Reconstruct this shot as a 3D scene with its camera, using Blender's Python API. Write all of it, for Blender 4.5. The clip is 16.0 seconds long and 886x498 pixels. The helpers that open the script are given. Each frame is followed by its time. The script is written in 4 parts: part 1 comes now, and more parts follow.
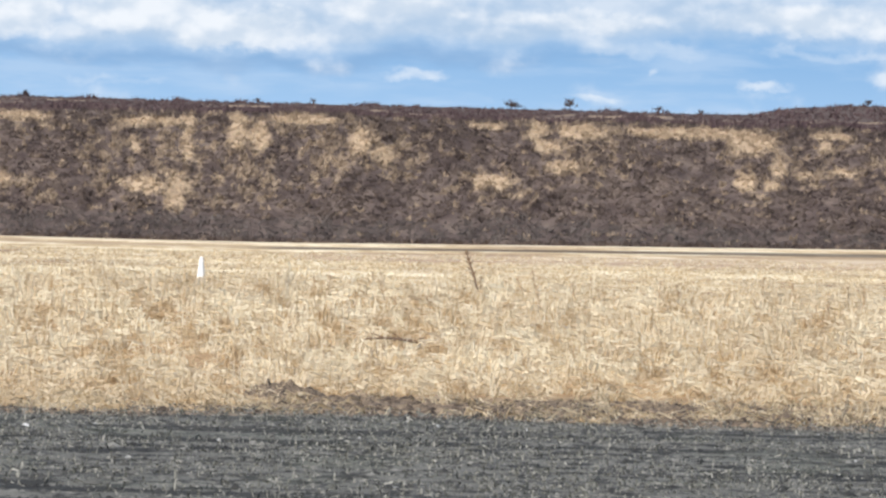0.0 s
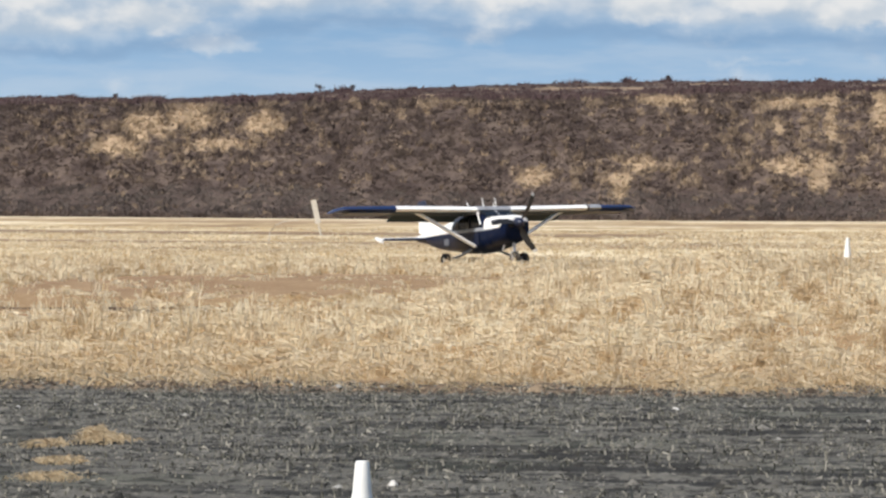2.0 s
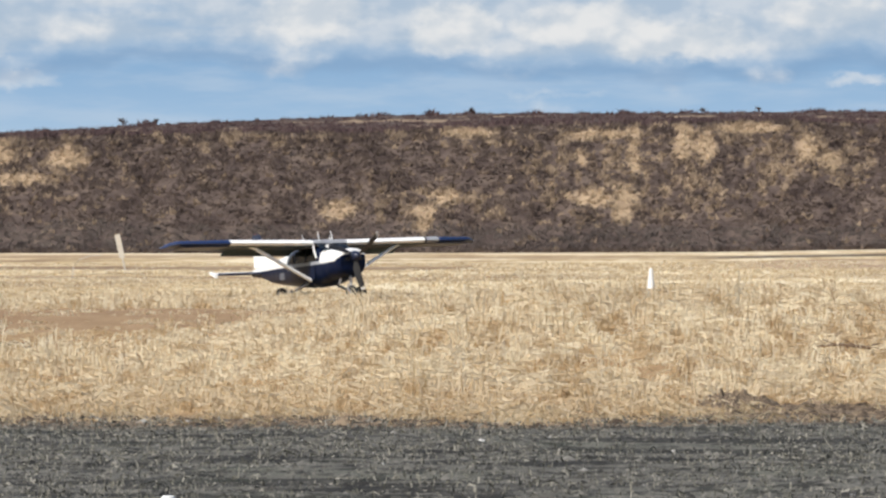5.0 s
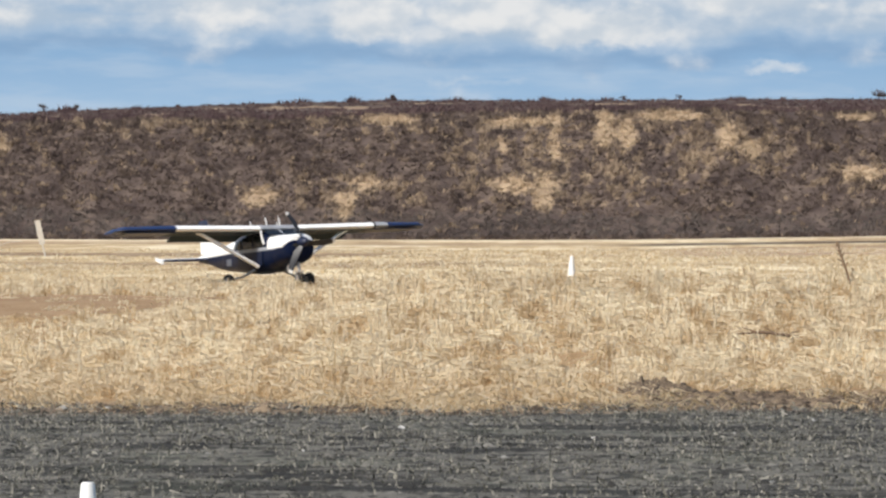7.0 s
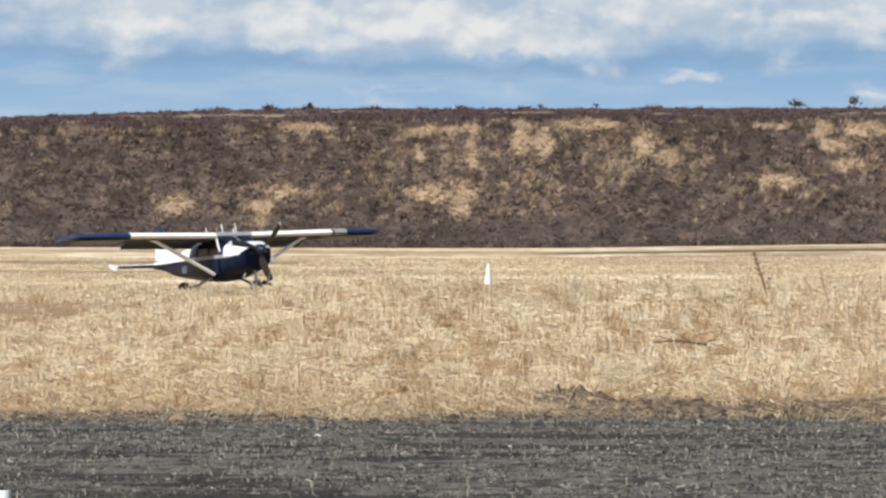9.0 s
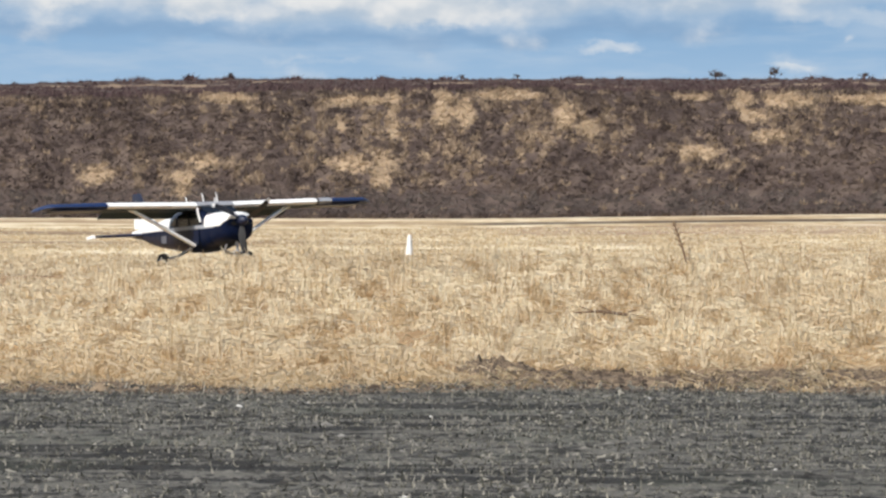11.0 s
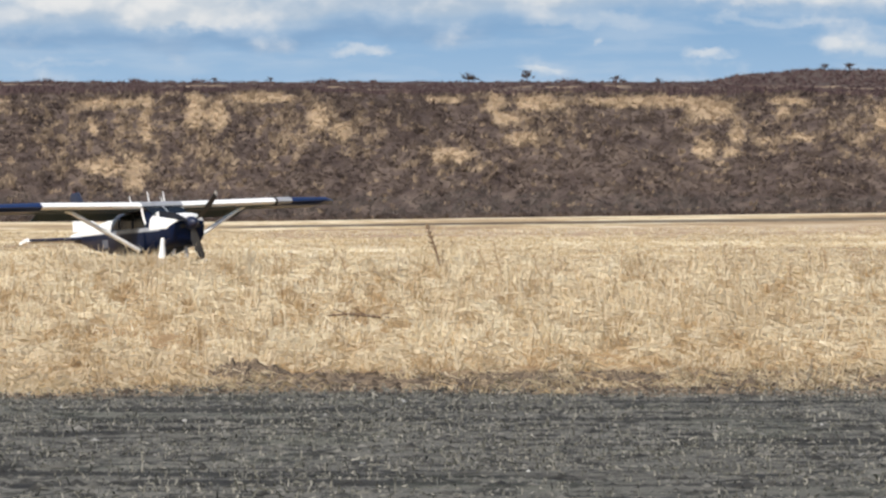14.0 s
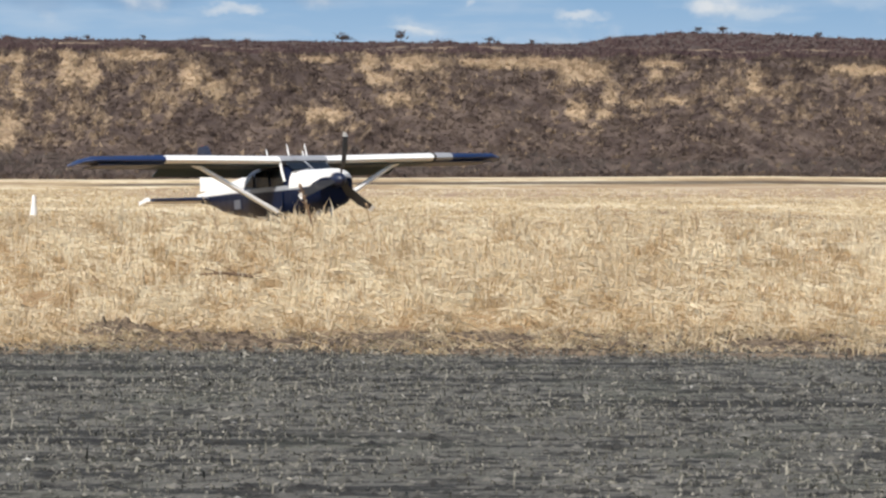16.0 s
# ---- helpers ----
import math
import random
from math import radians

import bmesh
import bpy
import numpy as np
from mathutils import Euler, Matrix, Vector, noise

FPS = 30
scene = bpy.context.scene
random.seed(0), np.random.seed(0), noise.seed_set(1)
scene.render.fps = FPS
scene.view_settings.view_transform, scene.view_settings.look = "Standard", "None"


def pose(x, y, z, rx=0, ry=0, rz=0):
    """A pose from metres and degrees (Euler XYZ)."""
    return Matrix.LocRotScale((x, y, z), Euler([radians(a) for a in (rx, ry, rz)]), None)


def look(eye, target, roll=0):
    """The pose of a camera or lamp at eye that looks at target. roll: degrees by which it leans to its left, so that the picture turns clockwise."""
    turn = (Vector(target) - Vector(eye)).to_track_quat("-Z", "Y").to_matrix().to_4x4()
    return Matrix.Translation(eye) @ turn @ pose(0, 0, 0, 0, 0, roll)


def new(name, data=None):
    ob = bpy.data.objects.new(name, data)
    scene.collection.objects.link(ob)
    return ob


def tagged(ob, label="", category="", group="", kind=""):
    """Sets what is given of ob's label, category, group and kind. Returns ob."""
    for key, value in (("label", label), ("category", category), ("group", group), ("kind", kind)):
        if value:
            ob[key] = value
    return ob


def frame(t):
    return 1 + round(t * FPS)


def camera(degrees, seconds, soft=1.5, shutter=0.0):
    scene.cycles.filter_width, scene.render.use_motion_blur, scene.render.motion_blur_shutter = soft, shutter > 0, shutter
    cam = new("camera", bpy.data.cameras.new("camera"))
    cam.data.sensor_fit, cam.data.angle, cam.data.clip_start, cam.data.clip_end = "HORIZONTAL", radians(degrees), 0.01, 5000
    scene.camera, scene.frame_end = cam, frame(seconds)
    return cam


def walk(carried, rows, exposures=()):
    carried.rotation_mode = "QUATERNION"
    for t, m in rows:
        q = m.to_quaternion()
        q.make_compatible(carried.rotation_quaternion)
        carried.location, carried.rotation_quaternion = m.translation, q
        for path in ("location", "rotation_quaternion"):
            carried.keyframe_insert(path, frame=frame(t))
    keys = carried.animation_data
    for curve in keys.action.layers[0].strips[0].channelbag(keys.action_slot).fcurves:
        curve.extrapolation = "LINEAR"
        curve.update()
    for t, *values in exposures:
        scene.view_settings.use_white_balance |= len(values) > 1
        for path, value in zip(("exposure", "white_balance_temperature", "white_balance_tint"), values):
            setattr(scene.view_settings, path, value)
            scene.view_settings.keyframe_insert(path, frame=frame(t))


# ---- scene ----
EYE = 1.7                     # eye height above the gravel
LENS = 14.0                   # a long zoom, held by hand at one spot
K = 0.5 / math.tan(radians(LENS / 2)) * 1568     # angular unit: tangent times K

cam = camera(LENS, 16.0, soft=2.5)
ROWS = [
    (0.0, 89.924, -1.699, -3.820), (0.5, 89.714, -1.926, -4.449), (1.0, 89.723, -1.398, -2.296),
    (1.2, 89.671, -0.982, 0.364), (1.3, 89.641, -0.968, 3.956), (1.5, 89.753, -0.798, 5.082),
    (2.0, 89.455, -0.444, 6.402), (2.2, 89.202, -0.284, 6.730), (2.5, 89.091, -0.108, 5.752),
    (3.0, 89.530, -0.222, 5.854), (3.5, 89.910, -0.200, 5.833), (4.0, 90.090, -0.248, 4.517),
    (4.5, 90.147, -0.234, 4.130), (5.0, 89.992, -0.060, 3.300), (5.2, 89.830, -0.068, 3.167),
    (7.3, 89.787, -0.257, 1.726), (7.5, 89.838, -0.298, 1.483), (8.0, 89.857, -0.236, 0.999),
    (8.5, 89.911, -0.081, 1.077), (9.0, 89.924, -0.286, 0.725), (9.5, 89.692, -0.292, -0.125),
    (9.7, 89.540, -0.399, -0.290), (11.8, 89.458, -0.131, -0.868), (12.0, 89.551, -0.212, -1.119),
    (12.5, 89.651, -0.077, -1.579), (13.0, 89.398, -0.185, -2.774), (13.5, 89.386, -0.241, -3.609),
    (14.0, 89.525, -0.181, -4.443), (14.5, 89.558, -0.319, -4.898), (15.0, 89.450, -0.337, -5.255),
    (15.5, 89.208, -0.457, -5.608), (16.0, 88.909, -0.669, -6.464),
]
walk(cam, [(t, pose(0, 0, EYE, rx, ry, rz)) for t, rx, ry, rz in ROWS],
     exposures=[(0, 0.31, 6150, 10), (0.2, 0.26, 6180, 10), (0.5, 0.10, 6250, 10), (1.4, 0.09, 6550, 10), (16, 0.09, 6550, 10)])

# ---------------------------------------------------------------- light
SUN_EL, SUN_AZ = 44.0, 222.0          # degrees; azimuth clockwise from the view's far direction (y)
world = bpy.data.worlds.new("sky_world")
scene.world = world
world.use_nodes = True
wn = world.node_tree
sky = wn.nodes.new("ShaderNodeTexSky")
sky.sky_type, sky.sun_disc = "NISHITA", False
sky.sun_elevation, sky.sun_rotation = radians(SUN_EL), radians(SUN_AZ)
wn.links.new(sky.outputs[0], wn.nodes["Background"].inputs[0])
wn.nodes["Background"].inputs[1].default_value = 0.12
sun = new("sun", bpy.data.lights.new("sun", "SUN"))
sun.data.energy, sun.data.angle, sun.data.color = 4.5, radians(0.6), (1.0, 0.95, 0.88)
a, e = radians(SUN_AZ), radians(SUN_EL)
sun.matrix_world = look((80 * math.sin(a) * math.cos(e), 80 * math.cos(a) * math.cos(e), 80 * math.sin(e)), (0, 0, 0))


# ---------------------------------------------------------------- node helpers
class Mat:
    """A node material with a few short helpers."""

    def __init__(self, name, rough=0.8, metal=0.0, spec=0.3):
        self.m = bpy.data.materials.new(name)
        self.m.use_nodes = True
        self.t = self.m.node_tree
        self.b = self.t.nodes["Principled BSDF"]
        self.b.inputs["Roughness"].default_value = rough
        self.b.inputs["Metallic"].default_value = metal
        self.b.inputs["Specular IOR Level"].default_value = spec
        self.c = self.t.nodes.new("ShaderNodeTexCoord").outputs["Object"]

    def put(self, sock, v):
        if isinstance(v, (int, float)):
            sock.default_value = v
        elif isinstance(v, tuple):
            sock.default_value = v if len(v) == len(sock.default_value) else (*v, 1)
        else:
            self.t.links.new(v, sock)

    def math(self, op, x, y=0.0, z=0.0, clamp=False):
        n = self.t.nodes.new("ShaderNodeMath")
        n.operation, n.use_clamp = op, clamp
        for s, v in zip(n.inputs, (x, y, z)):
            self.put(s, v)
        return n.outputs[0]

    def scaled(self, vec, s):
        n = self.t.nodes.new("ShaderNodeMapping")
        n.inputs["Scale"].default_value = s
        self.put(n.inputs[0], vec)
        return n.outputs[0]

    def noise(self, scale, detail=4.0, rough=0.55, vec=None, stretch=None):
        v = vec or self.c
        if stretch:
            v = self.scaled(v, stretch)
        n = self.t.nodes.new("ShaderNodeTexNoise")
        self.put(n.inputs["Vector"], v)
        n.inputs["Scale"].default_value, n.inputs["Detail"].default_value = scale, detail
        n.inputs["Roughness"].default_value = rough
        return n.outputs["Fac"]

    def ramp(self, fac, *stops):
        n = self.t.nodes.new("ShaderNodeValToRGB")
        self.put(n.inputs[0], fac)
        els = n.color_ramp.elements
        while len(els) < len(stops):
            els.new(0.5)
        for el, (p, col) in zip(els, stops):
            el.position, el.color = p, (*col, 1)
        return n.outputs[0]

    def step(self, fac, lo, hi):
        n = self.t.nodes.new("ShaderNodeMapRange")
        n.interpolation_type = "SMOOTHSTEP"
        self.put(n.inputs[0], fac)
        n.inputs[1].default_value, n.inputs[2].default_value = lo, hi
        return n.outputs[0]

    def mix(self, fac, x, y, mode="MIX"):
        n = self.t.nodes.new("ShaderNodeMix")
        n.data_type, n.blend_type = "RGBA", mode
        self.put(n.inputs["Factor"], fac)
        self.put(n.inputs["A"], x)
        self.put(n.inputs["B"], y)
        return n.outputs["Result"]

    def xyz(self, vec=None):
        n = self.t.nodes.new("ShaderNodeSeparateXYZ")
        self.put(n.inputs[0], vec or self.c)
        return n.outputs

    def island(self):
        return self.t.nodes.new("ShaderNodeNewGeometry").outputs["Random Per Island"]

    def single(self):
        return self.t.nodes.new("ShaderNodeObjectInfo").outputs["Random"]

    def attr(self, name):
        n = self.t.nodes.new("ShaderNodeAttribute")
        n.attribute_name = name
        return n.outputs["Fac"]

    def colour(self, c):
        self.put(self.b.inputs["Base Color"], c)
        return self

    def bump(self, fac, strength=0.4, dist=0.02):
        n = self.t.nodes.new("ShaderNodeBump")
        n.inputs["Strength"].default_value, n.inputs["Distance"].default_value = strength, dist
        self.put(n.inputs["Height"], fac)
        self.put(self.b.inputs["Normal"], n.outputs[0])
        return self


def painted(name, col, dirt=(0.18, 0.15, 0.12), rough=0.4, amount=0.25):
    m = Mat(name, rough, 0, 0.5)
    n = m.noise(3.0, 5)
    m.colour(m.mix(m.math("MULTIPLY", m.step(n, 0.5, 0.75), amount), col, dirt))
    m.put(m.b.inputs["Roughness"], m.math("MULTIPLY_ADD", m.noise(14), 0.25, rough - 0.1))
    return m.m


STRAW_A, STRAW_B, STRAW_C = (0.79, 0.68, 0.475), (0.53, 0.395, 0.22), (0.91, 0.83, 0.64)


def gravel_tint(m, c):
    """Dark dashes and long wheel ruts running aslant, ridge shadow and damp put into the colour, and pale dry areas
    over a gravel colour.
    """
    dash = m.noise(4.2, 6, 0.68, stretch=(0.75, 1.1, 1))
    n = m.t.nodes.new("ShaderNodeMapping")
    n.inputs["Rotation"].default_value = (0, 0, radians(42))
    n.inputs["Scale"].default_value = (0.16, 1.5, 1)
    m.put(n.inputs[0], m.c)
    rut = m.noise(1.1, 5, 0.6, n.outputs[0])
    where = m.step(m.noise(0.16, 3), 0.32, 0.48)
    pale = m.step(m.noise(0.7, 4, 0.6), 0.48, 0.68)
    c = m.mix(m.math("MULTIPLY", pale, 0.45), c, (0.20, 0.19, 0.163))
    # near-black tint paints in the shadow of small ridges along with damp
    c = m.mix(m.math("MULTIPLY", m.step(dash, 0.485, 0.57), 0.9), c, (0.024, 0.023, 0.021))
    return m.mix(m.math("MULTIPLY", m.math("MULTIPLY", m.step(rut, 0.52, 0.58), where), 0.85), c, (0.024, 0.023, 0.021))


def make_ground_material():
    """Gravel apron in the foreground, dead grass litter and bare soil behind it."""
    m = Mat("gravel_and_dry_turf", 0.9, 0, 0.2)
    x, y, z = m.xyz()
    edge = m.math("MULTIPLY_ADD", m.noise(0.35, 5), 3.0, -1.5)
    edge2 = m.math("MULTIPLY_ADD", m.noise(3.0, 4), 0.9, -0.45)
    yy = m.math("ADD", m.math("ADD", m.math("ADD", y, edge), edge2), m.math("MULTIPLY", m.step(x, 0.9, -0.9), 0.9))
    wide = m.math("MULTIPLY", m.step(x, 0.3, 2.2), 1.3)
    yt = m.math("SUBTRACT", yy, wide)
    soil_f = m.step(yy, 34.3, 35.2)
    turf_f = m.step(yt, 36.4, 38.4)
    g1, g2 = m.noise(9.0, 6, 0.7), m.noise(42.0, 3, 0.7)
    gravel = m.ramp(g2, (0.28, (0.066, 0.062, 0.053)), (0.5, (0.136, 0.129, 0.110)), (0.75, (0.225, 0.213, 0.181)))
    gravel = m.mix(m.step(g1, 0.35, 0.7), gravel, (0.112, 0.106, 0.091))
    gravel = gravel_tint(m, gravel)
    moss = m.math("MULTIPLY", m.step(m.noise(0.5, 4), 0.5, 0.7), 0.25)
    gravel = m.mix(moss, gravel, (0.115, 0.125, 0.085))
    soil = m.ramp(m.noise(5, 6, 0.7, stretch=(1, 0.35, 1)), (0.34, (0.075, 0.056, 0.042)), (0.52, (0.19, 0.14, 0.095)), (0.7, (0.38, 0.28, 0.17)))
    lit = m.noise(5.0, 6, 0.7, stretch=(1, 0.25, 1))
    turf = m.ramp(lit, (0.32, (0.27, 0.165, 0.078)), (0.55, (0.42, 0.285, 0.145)), (0.8, STRAW_A))
    bare = m.step(m.noise(0.09, 4, stretch=(1, 0.5, 1)), 0.48, 0.62)
    turf = m.mix(m.math("MULTIPLY", bare, 0.6), turf, (0.30, 0.19, 0.105))
    dx, dy = m.math("DIVIDE", m.math("ADD", x, 12.5), 5.5), m.math("DIVIDE", m.math("SUBTRACT", y, 79.0), 15.0)
    rag = m.math("MULTIPLY_ADD", m.noise(0.5, 4), 1.4, -0.7)
    worn = m.step(m.math("ADD", m.math("ADD", m.math("MULTIPLY", dx, dx), m.math("MULTIPLY", dy, dy)), rag), 1.1, 0.7)
    turf = m.mix(m.math("MULTIPLY", worn, 0.8), turf, m.ramp(m.noise(0.8, 5, 0.7, stretch=(1, 0.4, 1)), (0.35, (0.25, 0.155, 0.085)), (0.65, (0.37, 0.25, 0.145))))
    rut = m.math("MULTIPLY", m.step(m.math("ABSOLUTE", m.math("SUBTRACT", m.math("MULTIPLY_ADD", m.noise(0.6, 3), 0.9, y), 58.4)), 1.3, 0.8), m.step(x, -9.3, -10.6))
    turf = m.mix(m.math("MULTIPLY", rut, 0.95), turf, (0.075, 0.043, 0.024))
    far = m.step(y, 105, 150)
    bands = m.noise(0.055, 6, 0.62, stretch=(0.9, 0.8, 1))
    wide_bands = m.noise(0.02, 4, 0.5, stretch=(0.5, 1.0, 1))
    field = m.ramp(m.math("ADD", m.math("MULTIPLY", bands, 0.6), m.math("MULTIPLY", m.noise(0.5, 5, 0.7, stretch=(1, 0.16, 1)), 0.4)), (0.40, (0.27, 0.18, 0.105)), (0.5, STRAW_B), (0.58, STRAW_A))
    field = m.mix(m.math("MULTIPLY", m.step(wide_bands, 0.5, 0.62), 0.6), field, (0.33, 0.225, 0.14))
    ym = m.math("ADD", y, m.math("MULTIPLY_ADD", m.noise(0.03, 3), 12.0, -6.0))

    def lane(at, half, x0, x1):
        """A worn lane running across at a distance, from x0 fading in to x1."""
        return m.math("MULTIPLY", m.step(m.math("ABSOLUTE", m.math("SUBTRACT", ym, at)), half, half * 0.55), m.step(x, x0, x1))

    field = m.mix(m.math("MULTIPLY", lane(255.0, 32.0, -2, 14), 0.65), field, (0.40, 0.285, 0.195))
    field = m.mix(m.math("MULTIPLY", lane(316.0, 15.0, 2, 8), 0.8), field, (0.062, 0.045, 0.034))
    field = m.mix(m.math("MULTIPLY", lane(238.0, 13.0, -9, -16), 0.75), field, (0.22, 0.145, 0.088))
    field = m.mix(m.math("MULTIPLY", lane(190.0, 6.0, -12, -19), 0.7), field, (0.24, 0.16, 0.095))
    field = m.mix(m.math("MULTIPLY", m.math("MULTIPLY", m.step(y, 350.0, 375.0), m.step(m.noise(0.12, 5, 0.7, stretch=(1, 0.3, 1)), 0.38, 0.6)), 0.7), field, STRAW_A)
    turf = m.mix(far, turf, field)
    m.colour(m.mix(turf_f, m.mix(soil_f, gravel, soil), turf))
    m.bump(m.math("ADD", m.math("MULTIPLY", g1, 0.6), m.math("MULTIPLY", g2, 0.6)), 0.8, 0.03)
    return m.m


def make_straw_material(name, cols, brown):
    m = Mat(name, 0.75, 0, 0.25)
    c = m.ramp(m.island(), (0.0, cols[0]), (0.35, cols[1]), (1.0, cols[2]))
    x, y, z = m.xyz()
    near = m.step(y, 43.0, 36.5)
    patch = m.step(m.noise(0.22, 4, stretch=(1, 0.4, 1)), 0.46, 0.66)
    tuft = m.step(m.noise(2.0, 5, 0.65, stretch=(1.3, 0.22, 1)), 0.47, 0.62)
    low = m.math("MULTIPLY", near, 0.44)
    f = m.math("MAXIMUM", m.math("MAXIMUM", low, m.math("MULTIPLY", patch, 0.30)), m.math("MULTIPLY", tuft, 0.72))
    m.colour(m.mix(f, c, brown))
    thin = m.t.nodes.new("ShaderNodeBsdfTranslucent")
    m.t.links.new(m.b.inputs["Base Color"].links[0].from_socket, thin.inputs[0])
    both = m.t.nodes.new("ShaderNodeMixShader")
    both.inputs[0].default_value = 0.45
    m.t.links.new(m.b.outputs[0], both.inputs[1])
    m.t.links.new(thin.outputs[0], both.inputs[2])
    m.t.links.new(both.outputs[0], m.t.nodes["Material Output"].inputs[0])
    return m.m


def make_bluff_material():
    m = Mat("heath_soil", 0.95, 0, 0.1)
    n = m.noise(0.30, 6, 0.62, stretch=(1, 1, 0.6))
    heath = m.ramp(n, (0.36, (0.056, 0.041, 0.036)), (0.5, (0.096, 0.072, 0.062)), (0.66, (0.15, 0.114, 0.091)))
    grass = m.ramp(m.noise(0.5, 6, 0.65), (0.3, (0.29, 0.207, 0.135)), (0.7, (0.46, 0.345, 0.225)))
    m.colour(m.mix(m.attr("grassy"), heath, grass))
    m.bump(m.noise(0.45, 5, 0.6, stretch=(1, 1, 0.6)), 1.0, 0.9)
    return m.m


def make_brush_material(name, a, b, c):
    m = Mat(name, 0.9, 0, 0.1)
    r = m.island()
    big = m.noise(0.05, 3)
    mid = m.noise(0.50, 4, 0.6, stretch=(1, 1, 0.6))
    t = m.math("ADD", m.math("MULTIPLY", r, 0.28), m.math("MULTIPLY_ADD", m.step(mid, 0.38, 0.62), 0.75, 0.0))
    m.colour(m.mix(m.math("MULTIPLY", m.step(big, 0.4, 0.65), 0.35), m.ramp(t, (0.0, a), (0.5, b), (1.0, c)), a))
    return m.m


def make_sky_material():
    """Distant cumulus over pale blue; u, v are angular units (azimuth, height) over 1000."""
    m = Mat("distant_clouds")
    uv = m.t.nodes.new("ShaderNodeUVMap").outputs[0]
    u, v, _ = m.xyz(uv)

    def shifted(du, dv, sx, sy):
        n = m.t.nodes.new("ShaderNodeMapping")
        n.inputs["Location"].default_value = (du * sx, dv * sy, 0)
        n.inputs["Scale"].default_value = (sx, sy, 1)
        m.put(n.inputs[0], uv)
        return n.outputs[0]

    wob = m.math("MULTIPLY_ADD", m.noise(7.0, 5, 0.6, uv), 0.14, -0.07)
    wob2 = m.math("MULTIPLY_ADD", m.noise(15.0, 5, 0.6, shifted(3, 1, 0.8, 1.2)), 0.07, -0.035)
    uu, vv = m.math("ADD", u, wob), m.math("ADD", v, wob2)

    def blob(cu, cv, ru, rv):
        du = m.math("DIVIDE", m.math("SUBTRACT", uu, cu / 1000), ru / 1000)
        dv = m.math("DIVIDE", m.math("SUBTRACT", vv, cv / 1000), rv / 1000)
        d = m.math("ADD", m.math("MULTIPLY", du, du), m.math("MULTIPLY", dv, dv))
        return m.math("SUBTRACT", 1.0, d, clamp=True)

    def total(rows):
        out = None
        for r in rows:
            w = r[4] if len(r) > 4 else 1.0
            b = m.math("MULTIPLY", blob(*r[:4]), w)
            out = b if out is None else m.math("MAXIMUM", out, b)
        return out

    # the cloud base lies lower to one side, and the cover thins out to the other
    along = m.math("MULTIPLY_ADD", u, 0.25, 0.5)
    base = m.ramp(along, (0.0, (0.29,) * 3), (0.17, (0.285,) * 3), (0.27, (0.345,) * 3), (0.36, (0.335,) * 3), (0.5, (0.312,) * 3), (0.6, (0.33,) * 3), (0.75, (0.36,) * 3), (1.0, (0.34,) * 3))
    cover = m.ramp(along, (0.0, (0.9,) * 3), (0.22, (0.85,) * 3), (0.30, (0.75,) * 3), (0.38, (1.0,) * 3), (0.54, (0.95,) * 3), (0.66, (0.80,) * 3), (1.0, (0.68,) * 3))
    puff = m.noise(8.5, 5, 0.5, shifted(0, 0, 0.8, 1.2))
    puff_up = m.noise(8.5, 5, 0.5, shifted(-0.014, 0.022, 0.8, 1.2))
    streak = m.noise(8.0, 5, 0.55, shifted(1, 2, 0.45, 2.6))
    fine = m.noise(30.0, 4, 0.55, shifted(5, 2, 0.8, 1.2))
    relief = m.step(m.math("SUBTRACT", puff, puff_up), -0.11, 0.13)
    blue = m.ramp(v, (0.20, (0.43, 0.60, 0.79)), (0.25, (0.36, 0.545, 0.77)), (0.34, (0.275, 0.465, 0.71)), (0.45, (0.30, 0.48, 0.71)))
    haze = m.math("MULTIPLY", m.step(streak, 0.42, 0.68), 0.42)
    c = m.mix(haze, blue, (0.57, 0.685, 0.82))
    scud = total([(990, 300, 60, 16, 0.8), (1300, 305, 130, 16, 0.8), (690, 262, 60, 10, 0.6), (372, 297, 74, 16, 0.9), (806, 315, 20, 11, 0.8), (-1120, 297, 100, 20, 0.9),
                  (-160, 275, 170, 9, 0.3), (780, 352, 150, 22, 0.8), (1080, 352, 170, 14, 0.6)])
    scud_f = m.step(m.math("ADD", scud, m.math("MULTIPLY_ADD", puff, 1.1, -0.6)), 0.0, 0.95)
    c = m.mix(m.math("MULTIPLY", scud_f, 0.8), c, m.mix(relief, (0.60, 0.70, 0.81), (0.80, 0.835, 0.87)))
    lift = m.math("SUBTRACT", m.math("ADD", v, m.math("MULTIPLY_ADD", puff, 0.09, -0.045)), base)
    under = m.math("MULTIPLY", m.step(m.math("ABSOLUTE", m.math("ADD", lift, 0.004)), 0.026, 0.0), m.step(along, 0.72, 0.60))
    c = m.mix(m.math("MULTIPLY", under, 0.55), c, (0.255, 0.405, 0.615))
    body_f = m.math("MULTIPLY", m.step(lift, -0.006, 0.045), m.step(m.math("ADD", cover, m.math("MULTIPLY_ADD", streak, 1.5, -0.75)), 0.18, 0.80))
    grey = m.mix(relief, (0.47, 0.585, 0.72), (0.67, 0.735, 0.81))
    c = m.mix(m.math("MULTIPLY", body_f, 0.94), c, grey)
    heads = total([(-590, 410, 130, 50), (-350, 392, 100, 60), (-90, 398, 170, 52), (60, 368, 170, 46), (-1280, 345, 220, 36, 0.6), (-1500, 400, 160, 60, 0.7),
                   (680, 400, 200, 26, 0.6), (1100, 410, 260, 40, 0.7), (-1080, 385, 150, 30, 0.5), (330, 415, 140, 40, 0.7)])
